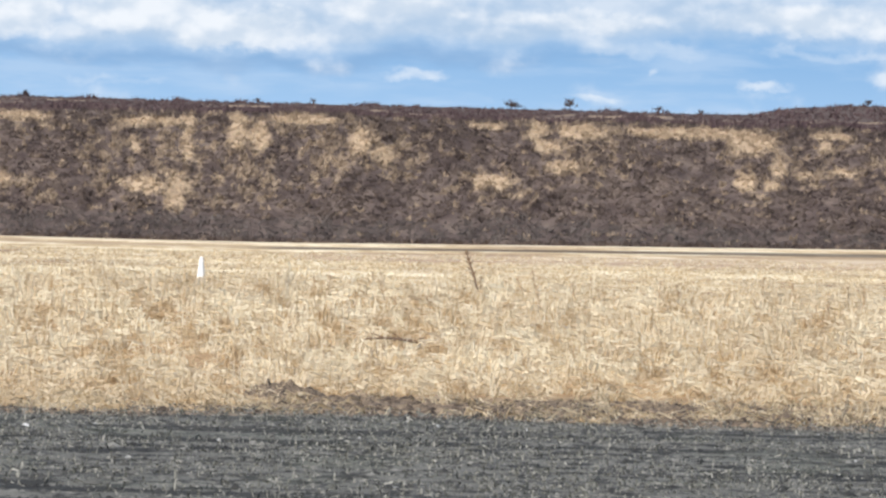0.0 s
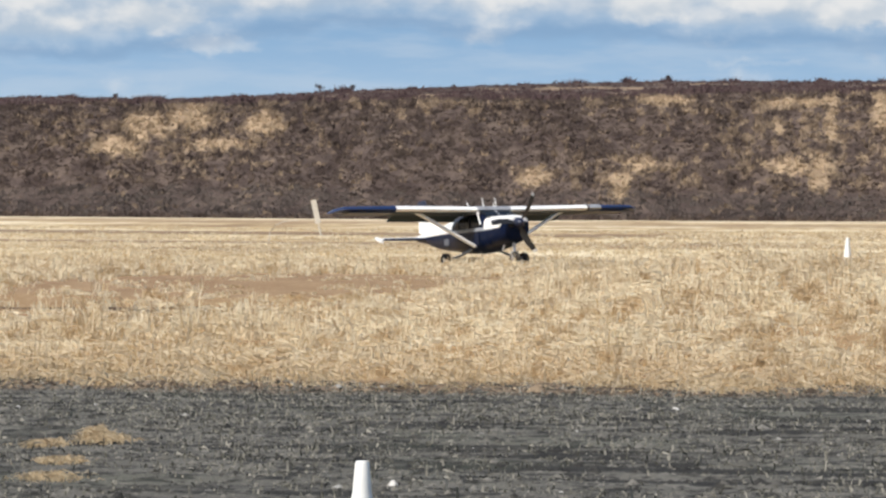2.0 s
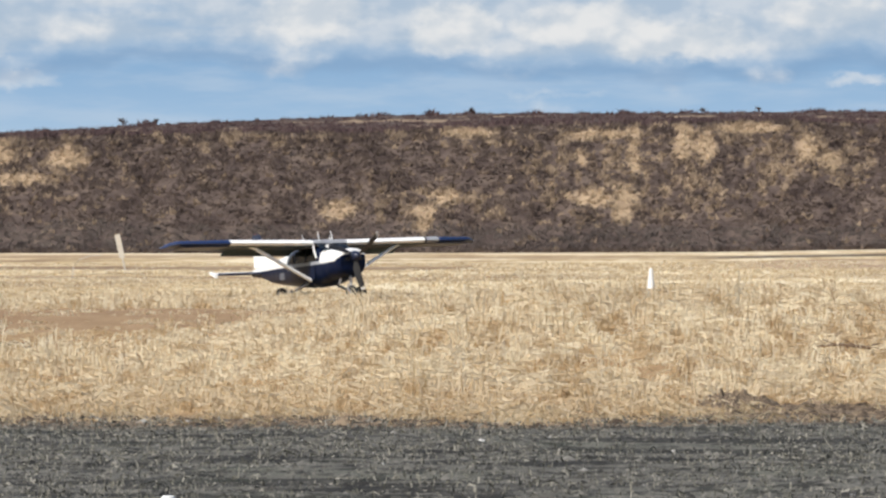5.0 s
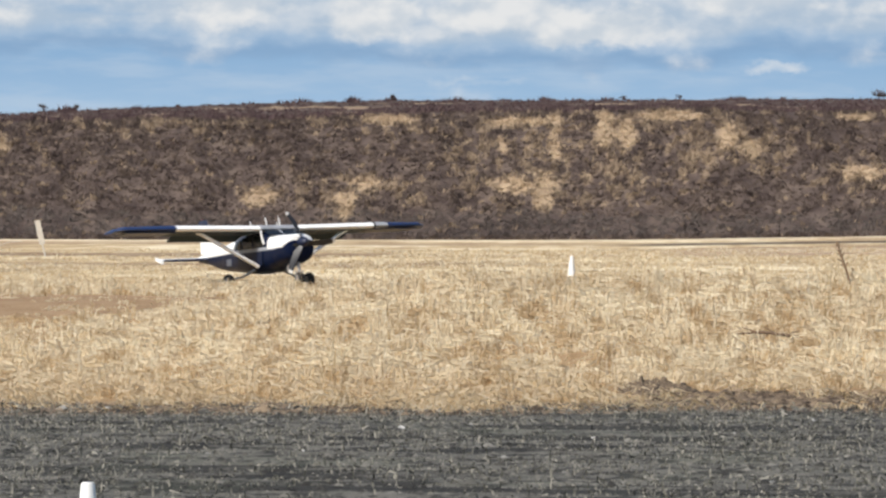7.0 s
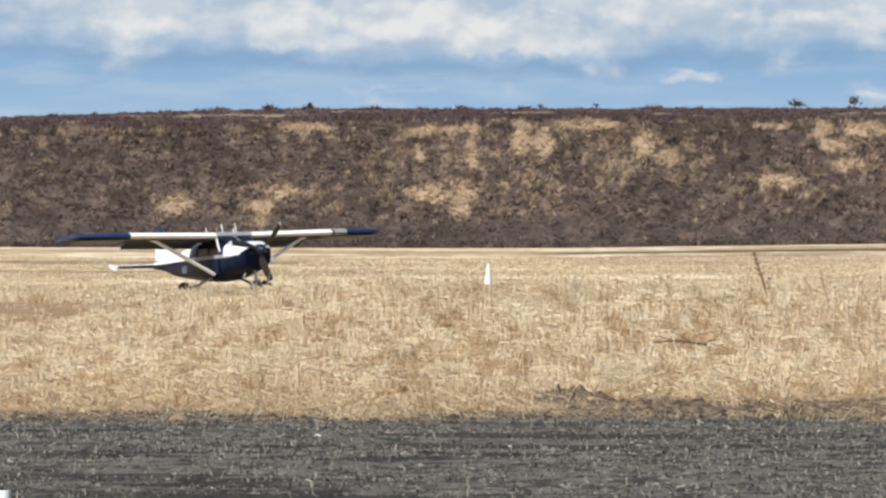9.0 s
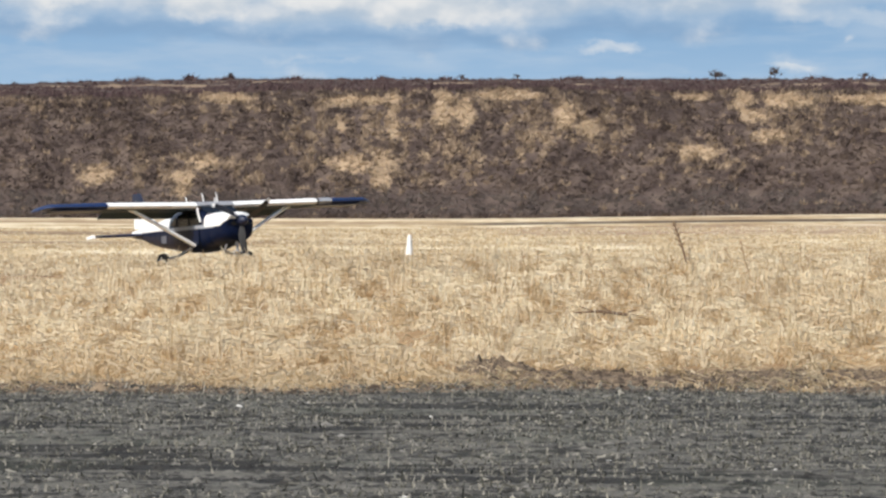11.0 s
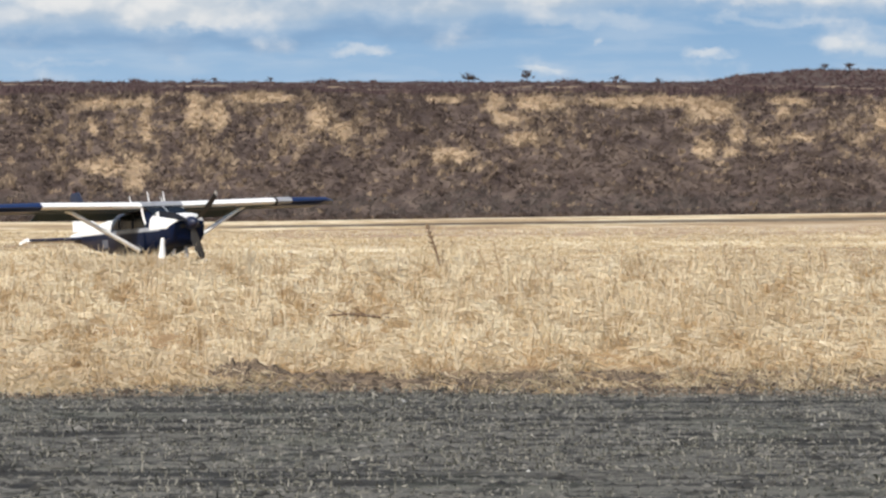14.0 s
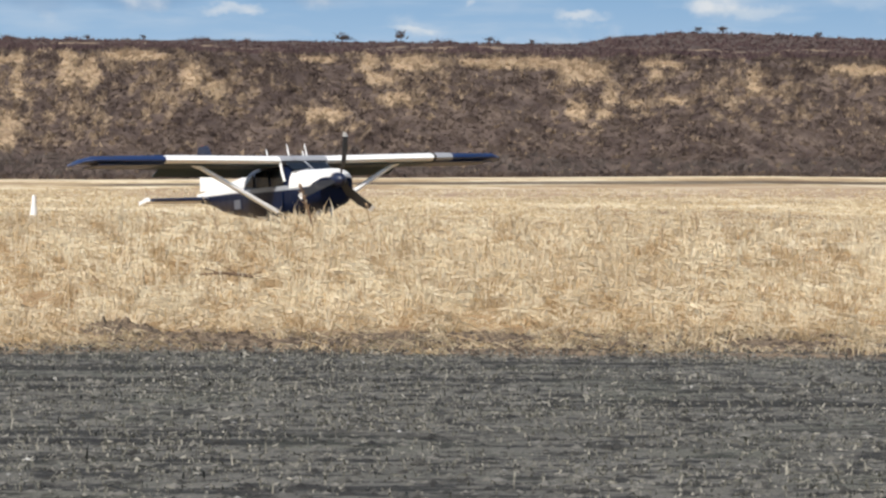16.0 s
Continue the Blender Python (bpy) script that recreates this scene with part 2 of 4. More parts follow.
    head_f = m.step(m.math("ADD", heads, m.math("MULTIPLY_ADD", puff, 1.9, -1.0)), 0.02, 0.70)
    white = m.mix(relief, (0.63, 0.70, 0.775), m.mix(fine, (0.83, 0.85, 0.865), (0.90, 0.905, 0.905)))
    c = m.mix(m.math("MULTIPLY", head_f, 0.95), c, white)
    em = m.t.nodes.new("ShaderNodeEmission")
    m.put(em.inputs[0], c)
    em.inputs[1].default_value = 0.86
    m.t.links.new(em.outputs[0], m.t.nodes["Material Output"].inputs[0])
    return m.m


# ---------------------------------------------------------------- mesh helpers
def mesh_object(name, verts, faces, mat, smooth=False):
    me = bpy.data.meshes.new(name)
    me.from_pydata([tuple(v) for v in verts], [], faces)
    if smooth:
        me.polygons.foreach_set("use_smooth", [True] * len(me.polygons))
    me.materials.append(mat)
    me.update()
    return new(name, me)


def triangles(name, pts, mat):
    """One object from an (n, 3, 3) array of loose triangles, or (n, 4, 3) of loose quads."""
    n, k = pts.shape[:2]
    me = bpy.data.meshes.new(name)
    me.vertices.add(n * k)
    me.vertices.foreach_set("co", pts.reshape(-1).astype(np.float32))
    me.loops.add(n * k)
    me.loops.foreach_set("vertex_index", np.arange(n * k, dtype=np.int32))
    me.polygons.add(n)
    me.polygons.foreach_set("loop_start", np.arange(0, n * k, k, dtype=np.int32))
    me.materials.append(mat)
    me.update(calc_edges=True)
    me.validate()
    return new(name, me)


def part(name, bm, mat, parent, label="", smooth=True):
    me = bpy.data.meshes.new(name)
    bm.to_mesh(me)
    bm.free()
    if smooth:
        me.polygons.foreach_set("use_smooth", [True] * len(me.polygons))
        me.set_sharp_from_angle(angle=radians(38))
    me.materials.append(mat)
    ob = new(name, me)
    ob.parent = parent
    return tagged(ob, label) if label else ob


def loft(sections, n=20, power=2.5, caps=True):
    """Closed tube through sections (x, zc, half width, half height) along x."""
    bm = bmesh.new()
    rings = []
    for x, zc, w, h in sections:
        ring = []
        for i in range(n):
            t = 2 * math.pi * i / n
            c, s = math.cos(t), math.sin(t)
            ring.append(bm.verts.new((x, math.copysign(abs(c) ** (2 / power), c) * w, zc + math.copysign(abs(s) ** (2 / power), s) * h)))
        rings.append(ring)
    for a_, b_ in zip(rings, rings[1:]):
        for i in range(n):
            bm.faces.new((a_[i], a_[(i + 1) % n], b_[(i + 1) % n], b_[i]))
    if caps:
        bm.faces.new(rings[0])
        bm.faces.new(rings[-1][::-1])
    bmesh.ops.recalc_face_normals(bm, faces=bm.faces)
    return bm


FOIL = ((0.0, 0.0), (0.03, 0.035), (0.12, 0.07), (0.3, 0.085), (0.55, 0.065), (0.8, 0.03), (1.0, 0.0), (0.8, -0.012), (0.5, -0.03), (0.25, -0.04), (0.08, -0.033), (0.02, -0.018))


def foil_loft(stations):
    """Wing-like solid: stations (lead point, chord, thickness, incidence degrees); span along y (or z for a fin when lead points go up)."""
    bm = bmesh.new()
    rings = []
    vertical = abs(stations[-1][0][2] - stations[0][0][2]) > abs(stations[-1][0][1] - stations[0][0][1])
    for (x, y, z), chord, thick, inc in stations:
        ring = []
        for a_, b_ in FOIL:
            dx, dz = -a_ * chord, b_ * chord * thick
            si, co = math.sin(radians(inc)), math.cos(radians(inc))
            dx, dz = dx * co + dz * si, dx * si + dz * co
            ring.append(bm.verts.new((x + dx, y + dz, z) if vertical else (x + dx, y, z + dz)))
        rings.append(ring)
    k = len(FOIL)
    for a_, b_ in zip(rings, rings[1:]):
        for i in range(k):
            bm.faces.new((a_[i], a_[(i + 1) % k], b_[(i + 1) % k], b_[i]))
    bm.faces.new(rings[0])
    bm.faces.new(rings[-1][::-1])
    bmesh.ops.recalc_face_normals(bm, faces=bm.faces)
    return bm


def rod(points, radii, n=8, flat=1.0):
    """Tapered bar through points; flat squashes it across its second axis."""
    bm = bmesh.new()
    rings = []
    pts = [Vector(p) for p in points]
    for i, p in enumerate(pts):
        d = (pts[min(i + 1, len(pts) - 1)] - pts[max(i - 1, 0)]).normalized()
        u_ = d.cross(Vector((0, 0, 1)) if abs(d.z) < 0.9 else Vector((1, 0, 0))).normalized()
        w_ = d.cross(u_)
        r = radii[i] if isinstance(radii, (list, tuple)) else radii
        rings.append([bm.verts.new(p + u_ * (r * flat * math.cos(2 * math.pi * k / n)) + w_ * (r * math.sin(2 * math.pi * k / n))) for k in range(n)])
    for a_, b_ in zip(rings, rings[1:]):
        for i in range(n):
            bm.faces.new((a_[i], a_[(i + 1) % n], b_[(i + 1) % n], b_[i]))
    bm.faces.new(rings[0])
    bm.faces.new(rings[-1][::-1])
    bmesh.ops.recalc_face_normals(bm, faces=bm.faces)
    return bm


def turned(profile, axis="z", n=20):
    """Solid of revolution from (radius, height) pairs."""
    bm = bmesh.new()
    rings = []
    for r, h in profile:
        ring = []
        for k in range(n):
            c, s = r * math.cos(2 * math.pi * k / n), r * math.sin(2 * math.pi * k / n)
            ring.append(bm.verts.new({"z": (c, s, h), "y": (c, h, s), "x": (h, c, s)}[axis]))
        rings.append(ring)
    for a_, b_ in zip(rings, rings[1:]):
        for i in range(n):
            bm.faces.new((a_[i], a_[(i + 1) % n], b_[(i + 1) % n], b_[i]))
    bm.faces.new(rings[0])
    bm.faces.new(rings[-1][::-1])
    bmesh.ops.recalc_face_normals(bm, faces=bm.faces)
    return bm


def slab(corners, thick, push):
    """A thin pane on four or more corners, thickened along push."""
    bm = bmesh.new()
    p = Vector(push).normalized() * thick
    a_ = [bm.verts.new(Vector(c)) for c in corners]
    b_ = [bm.verts.new(Vector(c) + p) for c in corners]
    bm.faces.new(a_)
    bm.faces.new(b_[::-1])
    for i in range(len(a_)):
        j = (i + 1) % len(a_)
        bm.faces.new((a_[i], b_[i], b_[j], a_[j]))
    bmesh.ops.recalc_face_normals(bm, faces=bm.faces)
    return bm


def wave(x, y, seed=0.0, octaves=4):
    """Cheap smooth noise on arrays, about -1 to 1."""
    out, amp, fr = 0.0, 1.0, 1.0
    for k in range(octaves):
        s = seed + 7.3 * k
        out = out + amp * (np.sin(fr * x * 1.0 + 1.7 * np.sin(fr * y * 0.83 + s) + s) * np.cos(fr * y * 1.13 + 1.3 * np.sin(fr * x * 0.71 + 2 * s) + 2.1 * s))
        amp, fr = amp * 0.55, fr * 2.07
    return out / 1.6


def smooth(lo, hi, v):
    t = np.clip((v - lo) / (hi - lo), 0, 1)
    return t * t * (3 - 2 * t)


def base_rise(u):
    return np.interp(u, (-3000, -1400, -800, 100, 600, 1300, 3000), (-9, -9, -9, -6, 3, 14, 16))


BASE_Y, CREST_Y = 420.0, 452.0


def ground_z(x, y):
    """Height of the apron, the grassy berm, the strip behind it and the field up to the bluff."""
    u = x / np.maximum(y, 20) * K
    z = (0.010 * wave(x * 0.8, y * 2.2, 3) + 0.021 * wave(x * 0.7 + 0.5 * y, y * 5.0 + 0.6 * x, 17, 3) * smooth(37, 35, y)) * smooth(120, 40, y)
    side = 0.14 + 0.86 * smooth(-900, -250, u + 60 * np.sin(y * 0.21))
    berm = 0.80 * smooth(35, 57, y) * (1 - smooth(60, 76, y)) * side
    strip = np.interp(y, (60, 86, 119, 160, BASE_Y, 440), (0.18, 0.18, -0.03, 0.03, 0, 0))
    rise = (EYE + base_rise(u) * BASE_Y / K) * smooth(130, BASE_Y, y)
    return z + berm + strip * smooth(58, 80, y) + rise + (0.05 * wave(x * 0.35, y * 0.3, 9) + 0.045 * wave(x * 0.95, y * 0.8, 77, 3)) * smooth(36, 43, y) * smooth(100, 72, y)


# ---------------------------------------------------------------- setting
def build_ground():
    ys = np.concatenate([np.linspace(-160, 16, 14), np.linspace(17, 40, 330), np.linspace(40.3, 85, 120), np.linspace(86, 130, 40), np.linspace(134, 426, 60)])
    us = np.concatenate([np.linspace(-9000, -2300, 14), np.linspace(-2200, 2200, 221), np.linspace(2300, 9000, 14)]) / K
    Y, U = np.meshgrid(ys, us, indexing="ij")
    X = U * np.maximum(np.abs(Y), 25)
    Z = ground_z(X, Y)
    v = np.stack([X, Y, Z], -1).reshape(-1, 3)
    r, c = Y.shape
    i = (np.arange(r - 1)[:, None] * c + np.arange(c - 1)).reshape(-1)
    f = np.stack([i, i + 1, i + c + 1, i + c], 1).tolist()
    ob = mesh_object("ground", v, f, make_ground_material(), True)
    return tagged(ob, "grey gravel apron giving way to dead straw-coloured grassland", "ground", kind="structure")


# tan grassy slips on the face (azimuth, height, half width, half height), then the looser tufty reaches
SLIPS = ((-1174, 170, 54, 28), (-1256, 154, 56, 26), (-1312, 118, 56, 18), (-1036, 159, 36, 23), (-1122, 122, 72, 12), (-556, 70, 32, 19), (-405, 55, 20, 26), (-362, 91, 28, 15),
         (-322, 203, 44, 9), (-48, 78, 27, 36), (-104, 90, 46, 15), (-30, 172, 13, 42), (-95, 199, 55, 9), (-122, 160, 12, 20), (60, 184, 22, 34), (98, 180, 20, 28), (176, 212, 60, 8),
         (276, 172, 22, 24), (314, 154, 22, 24), (512, 113, 44, 16), (497, 210, 30, 5), (606, 178, 26, 12), (634, 143, 34, 13))
EAST_SLIPS = ((668, 204, 44, 15), (590, 204, 16, 17), (872, 208, 128, 10), (973, 191, 48, 17), (1022, 158, 14, 27), (963, 126, 24, 15), (1012, 121, 22, 9), (1065, 141, 18, 9),
              (1115, 212, 32, 6), (1105, 192, 13, 10), (1284, 176, 14, 26), (1140, 147, 30, 8), (1479, 205, 50, 9))
TUFTY = ((-1190, 140, 230, 62), (-430, 72, 200, 36), (0, 125, 250, 90), (240, 150, 170, 62), (520, 110, 95, 42), (660, 165, 110, 52), (1010, 145, 95, 50), (1290, 160, 220, 52), (-320, 195, 150, 18), (-760, 190, 180, 12))


def nearness(u, v, spots):
    """1 at the middle of the nearest spot, 0 at its rim, below 0 outside."""
    g = np.full_like(u, -4.0)
    for cu, cv, ru, rv in spots:
        g = np.maximum(g, 1.0 - ((u - cu) / ru) ** 2 - ((v - cv) / rv) ** 2)
    return g


def grassy(u, v):
    """How grassy (1) or heathy (0) the bluff is at an azimuth and height."""
    wu, wv = u + 9 * wave(u * 0.13, v * 0.10, 1, 3), v + (7 - 5.5 * smooth(175, 198, v)) * wave(u * 0.16, v * 0.12, 5, 3)
    slip = nearness(wu, wv, SLIPS + EAST_SLIPS) + 0.35 * smooth(190, 205, v)
    fleck = wave(u * 0.15, v * 0.10, 2, 4) + 0.5 * wave(u * 0.05, v * 0.06, 8, 2)
    zone = np.clip(nearness(wu, wv, TUFTY), -1, 1)
    loose = (fleck - 0.38 + 0.40 * zone) * 1.35 * smooth(34, 66, v)
    return np.clip(np.maximum((slip + 0.40 * fleck + 0.20) * 1.5, np.minimum(loose, 0.60)), 0, 1)


def crest(u):
    return np.interp(u, (-3000, -1400, -1000, -500, 0, 900, 1500, 3000), (184, 190, 196, 207, 219, 222, 222, 222)) + 5 * wave(u * 0.013, u * 0.004, 4, 3)


def skyline(u):
    return np.interp(u, (-3000, -1435, -1249, -962, -880, -536, -314, 100, 435, 900, 3000), (200, 206, 203, 214, 220, 234, 239, 240, 243, 245, 246))


def bluff_point(u, s):
    """The bluff's surface: s 0 to 1 up the face, 1 to 2 over the plateau, 2 to 3 on to the far hill, past 3 away."""
    b, c, k = base_rise(u), crest(u), skyline(u)
    k = np.maximum(k, c + 8)
    hill = np.minimum(k - 12, 236) + 36 * smooth(800, 1170, u + 14 * np.sin(u * 0.05)) - 7 * smooth(1250, 1560, u)
    bulge = 3.0 * wave(u * 0.02, s * 3, 6, 3) * np.clip(s, 0, 1) * np.clip(1.6 - s, 0, 1)
    y = np.interp(s, (0, 1, 2, 2.2, 3, 3.2, 4), (BASE_Y, CREST_Y, 820, 900, 1500, 1800, 4600)) + bulge
    face = b + (c - b) * (0.25 * s + 0.75 * np.sin(np.clip(s, 0, 1) * math.pi / 2) ** 1.3)
    top = c + (k - c) * np.clip(s - 1, 0, 1) ** 0.8
    z2 = EYE + k * 820 / K
    el = np.where(s <= 1, face, top) + 3.0 * wave(u * 0.04, s * 9, 3, 4) * smooth(0.03, 0.2, s) * (s < 2)
    z = EYE + el * y / K
    far = np.interp(s, (2, 2.2, 3, 3.2, 4), (0, 1, 2, 3, 4))
    zh = EYE + hill * 1500 / K
    z = np.where(s > 2, np.where(far <= 1, z2 - 6 * far, np.where(far <= 2, (z2 - 6) + (zh - z2 + 6) * (far - 1), zh - 8 * (far - 2))), z)
    return u / K * y, y, z, el


def build_bluff():
    us = np.concatenate([np.linspace(-9000, -2100, 24), np.linspace(-2060, 2060, 515), np.linspace(2100, 9000, 24)])
    ss = np.concatenate([np.linspace(0, 1, 52), np.linspace(1.04, 2, 22), np.linspace(2.2, 3, 8), np.array([3.2, 4.0])])
    S, U = np.meshgrid(ss, us, indexing="ij")
    X, Y, Z, E = bluff_point(U, S)
    r, c = U.shape
    i = (np.arange(r - 1)[:, None] * c + np.arange(c - 1)).reshape(-1)
    ob = mesh_object("bluff", np.stack([X, Y, Z], -1).reshape(-1, 3), np.stack([i, i + 1, i + c + 1, i + c], 1).tolist(), make_bluff_material(), True)
    g = grassy(U, E) * (S < 1.03)
    strips = smooth(0.25, 0.5, wave(U * 0.011, S * 10, 11, 3)) * (S > 1.15) * (S < 1.75) * 0.8
    at = ob.data.attributes.new("grassy", "FLOAT", "POINT")
    at.data.foreach_set("value", np.maximum(g, strips).reshape(-1).astype(np.float32))
    return tagged(ob, "long brown heath-covered bluff with tan grassy slips", "hillside", kind="structure")


def fan_clumps(rng, x, y, z, size, n, spread=0.8, width=0.16):
    """n narrow upright triangles for every clump, fanned out: twigs or tussock blades."""
    m = len(x)
    size = size[:, None]
    ang = rng.uniform(0, 2 * np.pi, (m, n))
    off = rng.normal(0, 0.33, (m, n, 2)) * size[..., None]
    b = np.stack([x[:, None] + off[..., 0], y[:, None] + off[..., 1] * 0.5, np.broadcast_to(z[:, None], (m, n)) - 0.1 * size], -1)
    h = size * rng.uniform(0.5, 1.15, (m, n))
    tip = b + np.stack([rng.normal(0, spread * 0.5, (m, n)) * h, rng.normal(0, spread * 0.3, (m, n)) * h, h], -1)
    w = size * width * rng.uniform(0.5, 1.4, (m, n))
    d = np.stack([np.cos(ang) * w, np.sin(ang) * w * 0.6, np.zeros((m, n))], -1)
    return np.stack([b - d, b + d, tip + d * 0.25], 2).reshape(-1, 3, 3)


def build_brush():
    rng = np.random.default_rng(5)
    heath = make_brush_material("bare_twigs", (0.060, 0.044, 0.039), (0.096, 0.072, 0.062), (0.148, 0.113, 0.091))
    tan = make_brush_material("tan_tussock", (0.25, 0.182, 0.12), (0.39, 0.292, 0.193), (0.54, 0.415, 0.28))
    dry = make_brush_material("dry_fern", (0.13, 0.096, 0.074), (0.215, 0.16, 0.115), (0.34, 0.258, 0.18))
    n = 64000
    u, s = rng.uniform(-1950, 1950, n), rng.uniform(0.0, 1.03, n)
    x, y, z, e = bluff_point(u, s)
    g = grassy(u, e) + rng.normal(0, 0.13, n)
    dens = wave(u * 0.07, e * 0.1, 13, 3)
    k = (g < 0.26) & (dens > -0.6)
    pts = fan_clumps(rng, x[k], y[k], z[k], rng.uniform(0.18, 0.48, k.sum()) * (1 + 0.6 * dens[k]), 6, 1.3, 0.26)
    # a low dense thicket along the foot, kept dark to draw the shadow line there, and heath over the plateau
    m = 3200
    u2, s2 = rng.uniform(-1950, 1950, m), rng.uniform(-0.02, 0.06, m)
    x2, y2, z2, _ = bluff_point(u2, np.maximum(s2, 0))
    p2 = fan_clumps(rng, x2, y2 + s2 * 30, z2, rng.uniform(0.35, 0.8, m), 9, 1.3, 0.26)
    red = make_brush_material("plateau_twigs", (0.060, 0.040, 0.042), (0.098, 0.066, 0.066), (0.14, 0.098, 0.088))
    m = 9000
    u3, s3 = rng.uniform(-1950, 1950, m), 1 + rng.beta(1.2, 1.0, m)
    x3, y3, z3, _ = bluff_point(u3, s3)
    q = (wave(u3 * 0.011, s3 * 10, 11, 3) < 0.3) | (s3 > 1.8)
    p3 = fan_clumps(rng, x3[q], y3[q], z3[q], rng.uniform(0.3, 0.7, q.sum()) * (1 + (1.3 + 0.7 * smooth(-100, -500, u3[q])) * (s3[q] > 1.85) * smooth(0.1, 0.8, wave(u3[q] * 0.045, u3[q] * 0.01, 91, 3))), 9, 1.1, 0.2)
    m = 2500
    u4, s4 = rng.uniform(850, 1950, m), rng.uniform(2.5, 3.05, m)
    x4, y4, z4, _ = bluff_point(u4, s4)
    p4 = fan_clumps(rng, x4, y4, z4, rng.uniform(0.7, 1.7, m), 6, 1.4, 0.35)
    # a dark hem along the crest
    m = 5200
    u5, s5 = rng.uniform(-1950, 1950, m), rng.uniform(1.03, 1.14, m)
    x5, y5, z5, _ = bluff_point(u5, s5)
    p5 = fan_clumps(rng, x5, y5, z5, rng.uniform(0.4, 0.9, m) * (1 + 0.5 * wave(u5 * 0.03, u5 * 0.01, 23, 3)), 8, 1.0, 0.25)
    foot = e[k] < 42 + 14 * wave(u[k] * 0.02, u[k] * 0.007, 33, 3)
    foot = np.repeat(foot, 6)
    grey = make_brush_material("grey_twigs", (0.082, 0.066, 0.060), (0.112, 0.092, 0.082), (0.146, 0.121, 0.105))
    tagged(triangles("foot_scrub", pts[foot], grey), "dull grey-brown scrub along the foot of the bluff", "scrub", kind="stuff")
    tagged(triangles("heath_brush", np.concatenate([pts[~foot], p2]), heath), "leafless dark brown heath scrub on the bluff", "scrub", kind="stuff")
    tagged(triangles("plateau_brush", np.concatenate([p3, p4, p5]), red), "low reddish-brown heath on the plateau skyline", "scrub", kind="stuff")
    loose = (g >= 0.26) & (g < 0.66)
    pts = fan_clumps(rng, x[loose], y[loose], z[loose], rng.uniform(0.25, 0.85, loose.sum()), 7, 0.8, 0.28)
    tagged(triangles("bluff_tufts", pts, dry), "mid-brown withered tufts among the heath", "grass", kind="stuff")
    thick = (g >= 0.66) & (rng.uniform(0, 1, n) < 0.6)
    pts = fan_clumps(rng, x[thick], y[thick], z[thick], rng.uniform(0.20, 0.55, thick.sum()), 8, 1.0, 0.30)
    tagged(triangles("bluff_grass", pts, tan), "tan dead tussock grass on the bluff", "grass", kind="stuff")


def blades(rng, x, y, z, h, w, bend, turn=None):
    """Bent two-piece grass blades, as (n, 4, 3) quads; turn: the way each leans, in radians."""
    n = len(x)
    a_ = rng.uniform(0, 2 * np.pi, n) if turn is None else turn + rng.normal(0, 0.7, n)
    lean = np.stack([np.cos(a_) * bend, np.sin(a_) * bend * 0.7], -1) * h[:, None]
    side = rng.uniform(-0.9, 0.9, n)
    d = np.stack([np.cos(side), np.sin(side), np.zeros(n)], -1) * (w / 2)[:, None]
    e_ = np.stack([np.zeros(n), np.zeros(n), w / 2], -1) * np.minimum(bend, 1.0)[:, None]
    b = np.stack([x, y, z - 0.02], -1)
    mid = b + np.concatenate([lean * 0.35, (h * 0.62)[:, None]], 1)
    tip = b + np.concatenate([lean, (h * (1.0 - 0.5 * np.minimum(bend, 1.4)))[:, None]], 1)
    low = np.stack([b - d, b + d, mid + d * 0.8, mid - d * 0.8], 1)
    top = np.stack([mid - d * 0.8 - e_, mid + d * 0.8 + e_, tip + d * 0.15 + e_ * 0.3, tip - d * 0.15 - e_ * 0.3], 1)
    return np.concatenate([low, top], 0)


MOUNDS = ((155, 38.6, 0.95, 1.8, 0.16), (260, 37.9, 0.9, 1.3, 0.08), (640, 37.6, 1.2, 1.4, 0.08), (800, 37.8, 1.0, 1.2, 0.08), (330, 36.5, 1.8, 1.0, 0.05), (1020, 37.0, 1.2, 1.0, 0.05), (560, 36.2, 0.9, 0.7, 0.04))


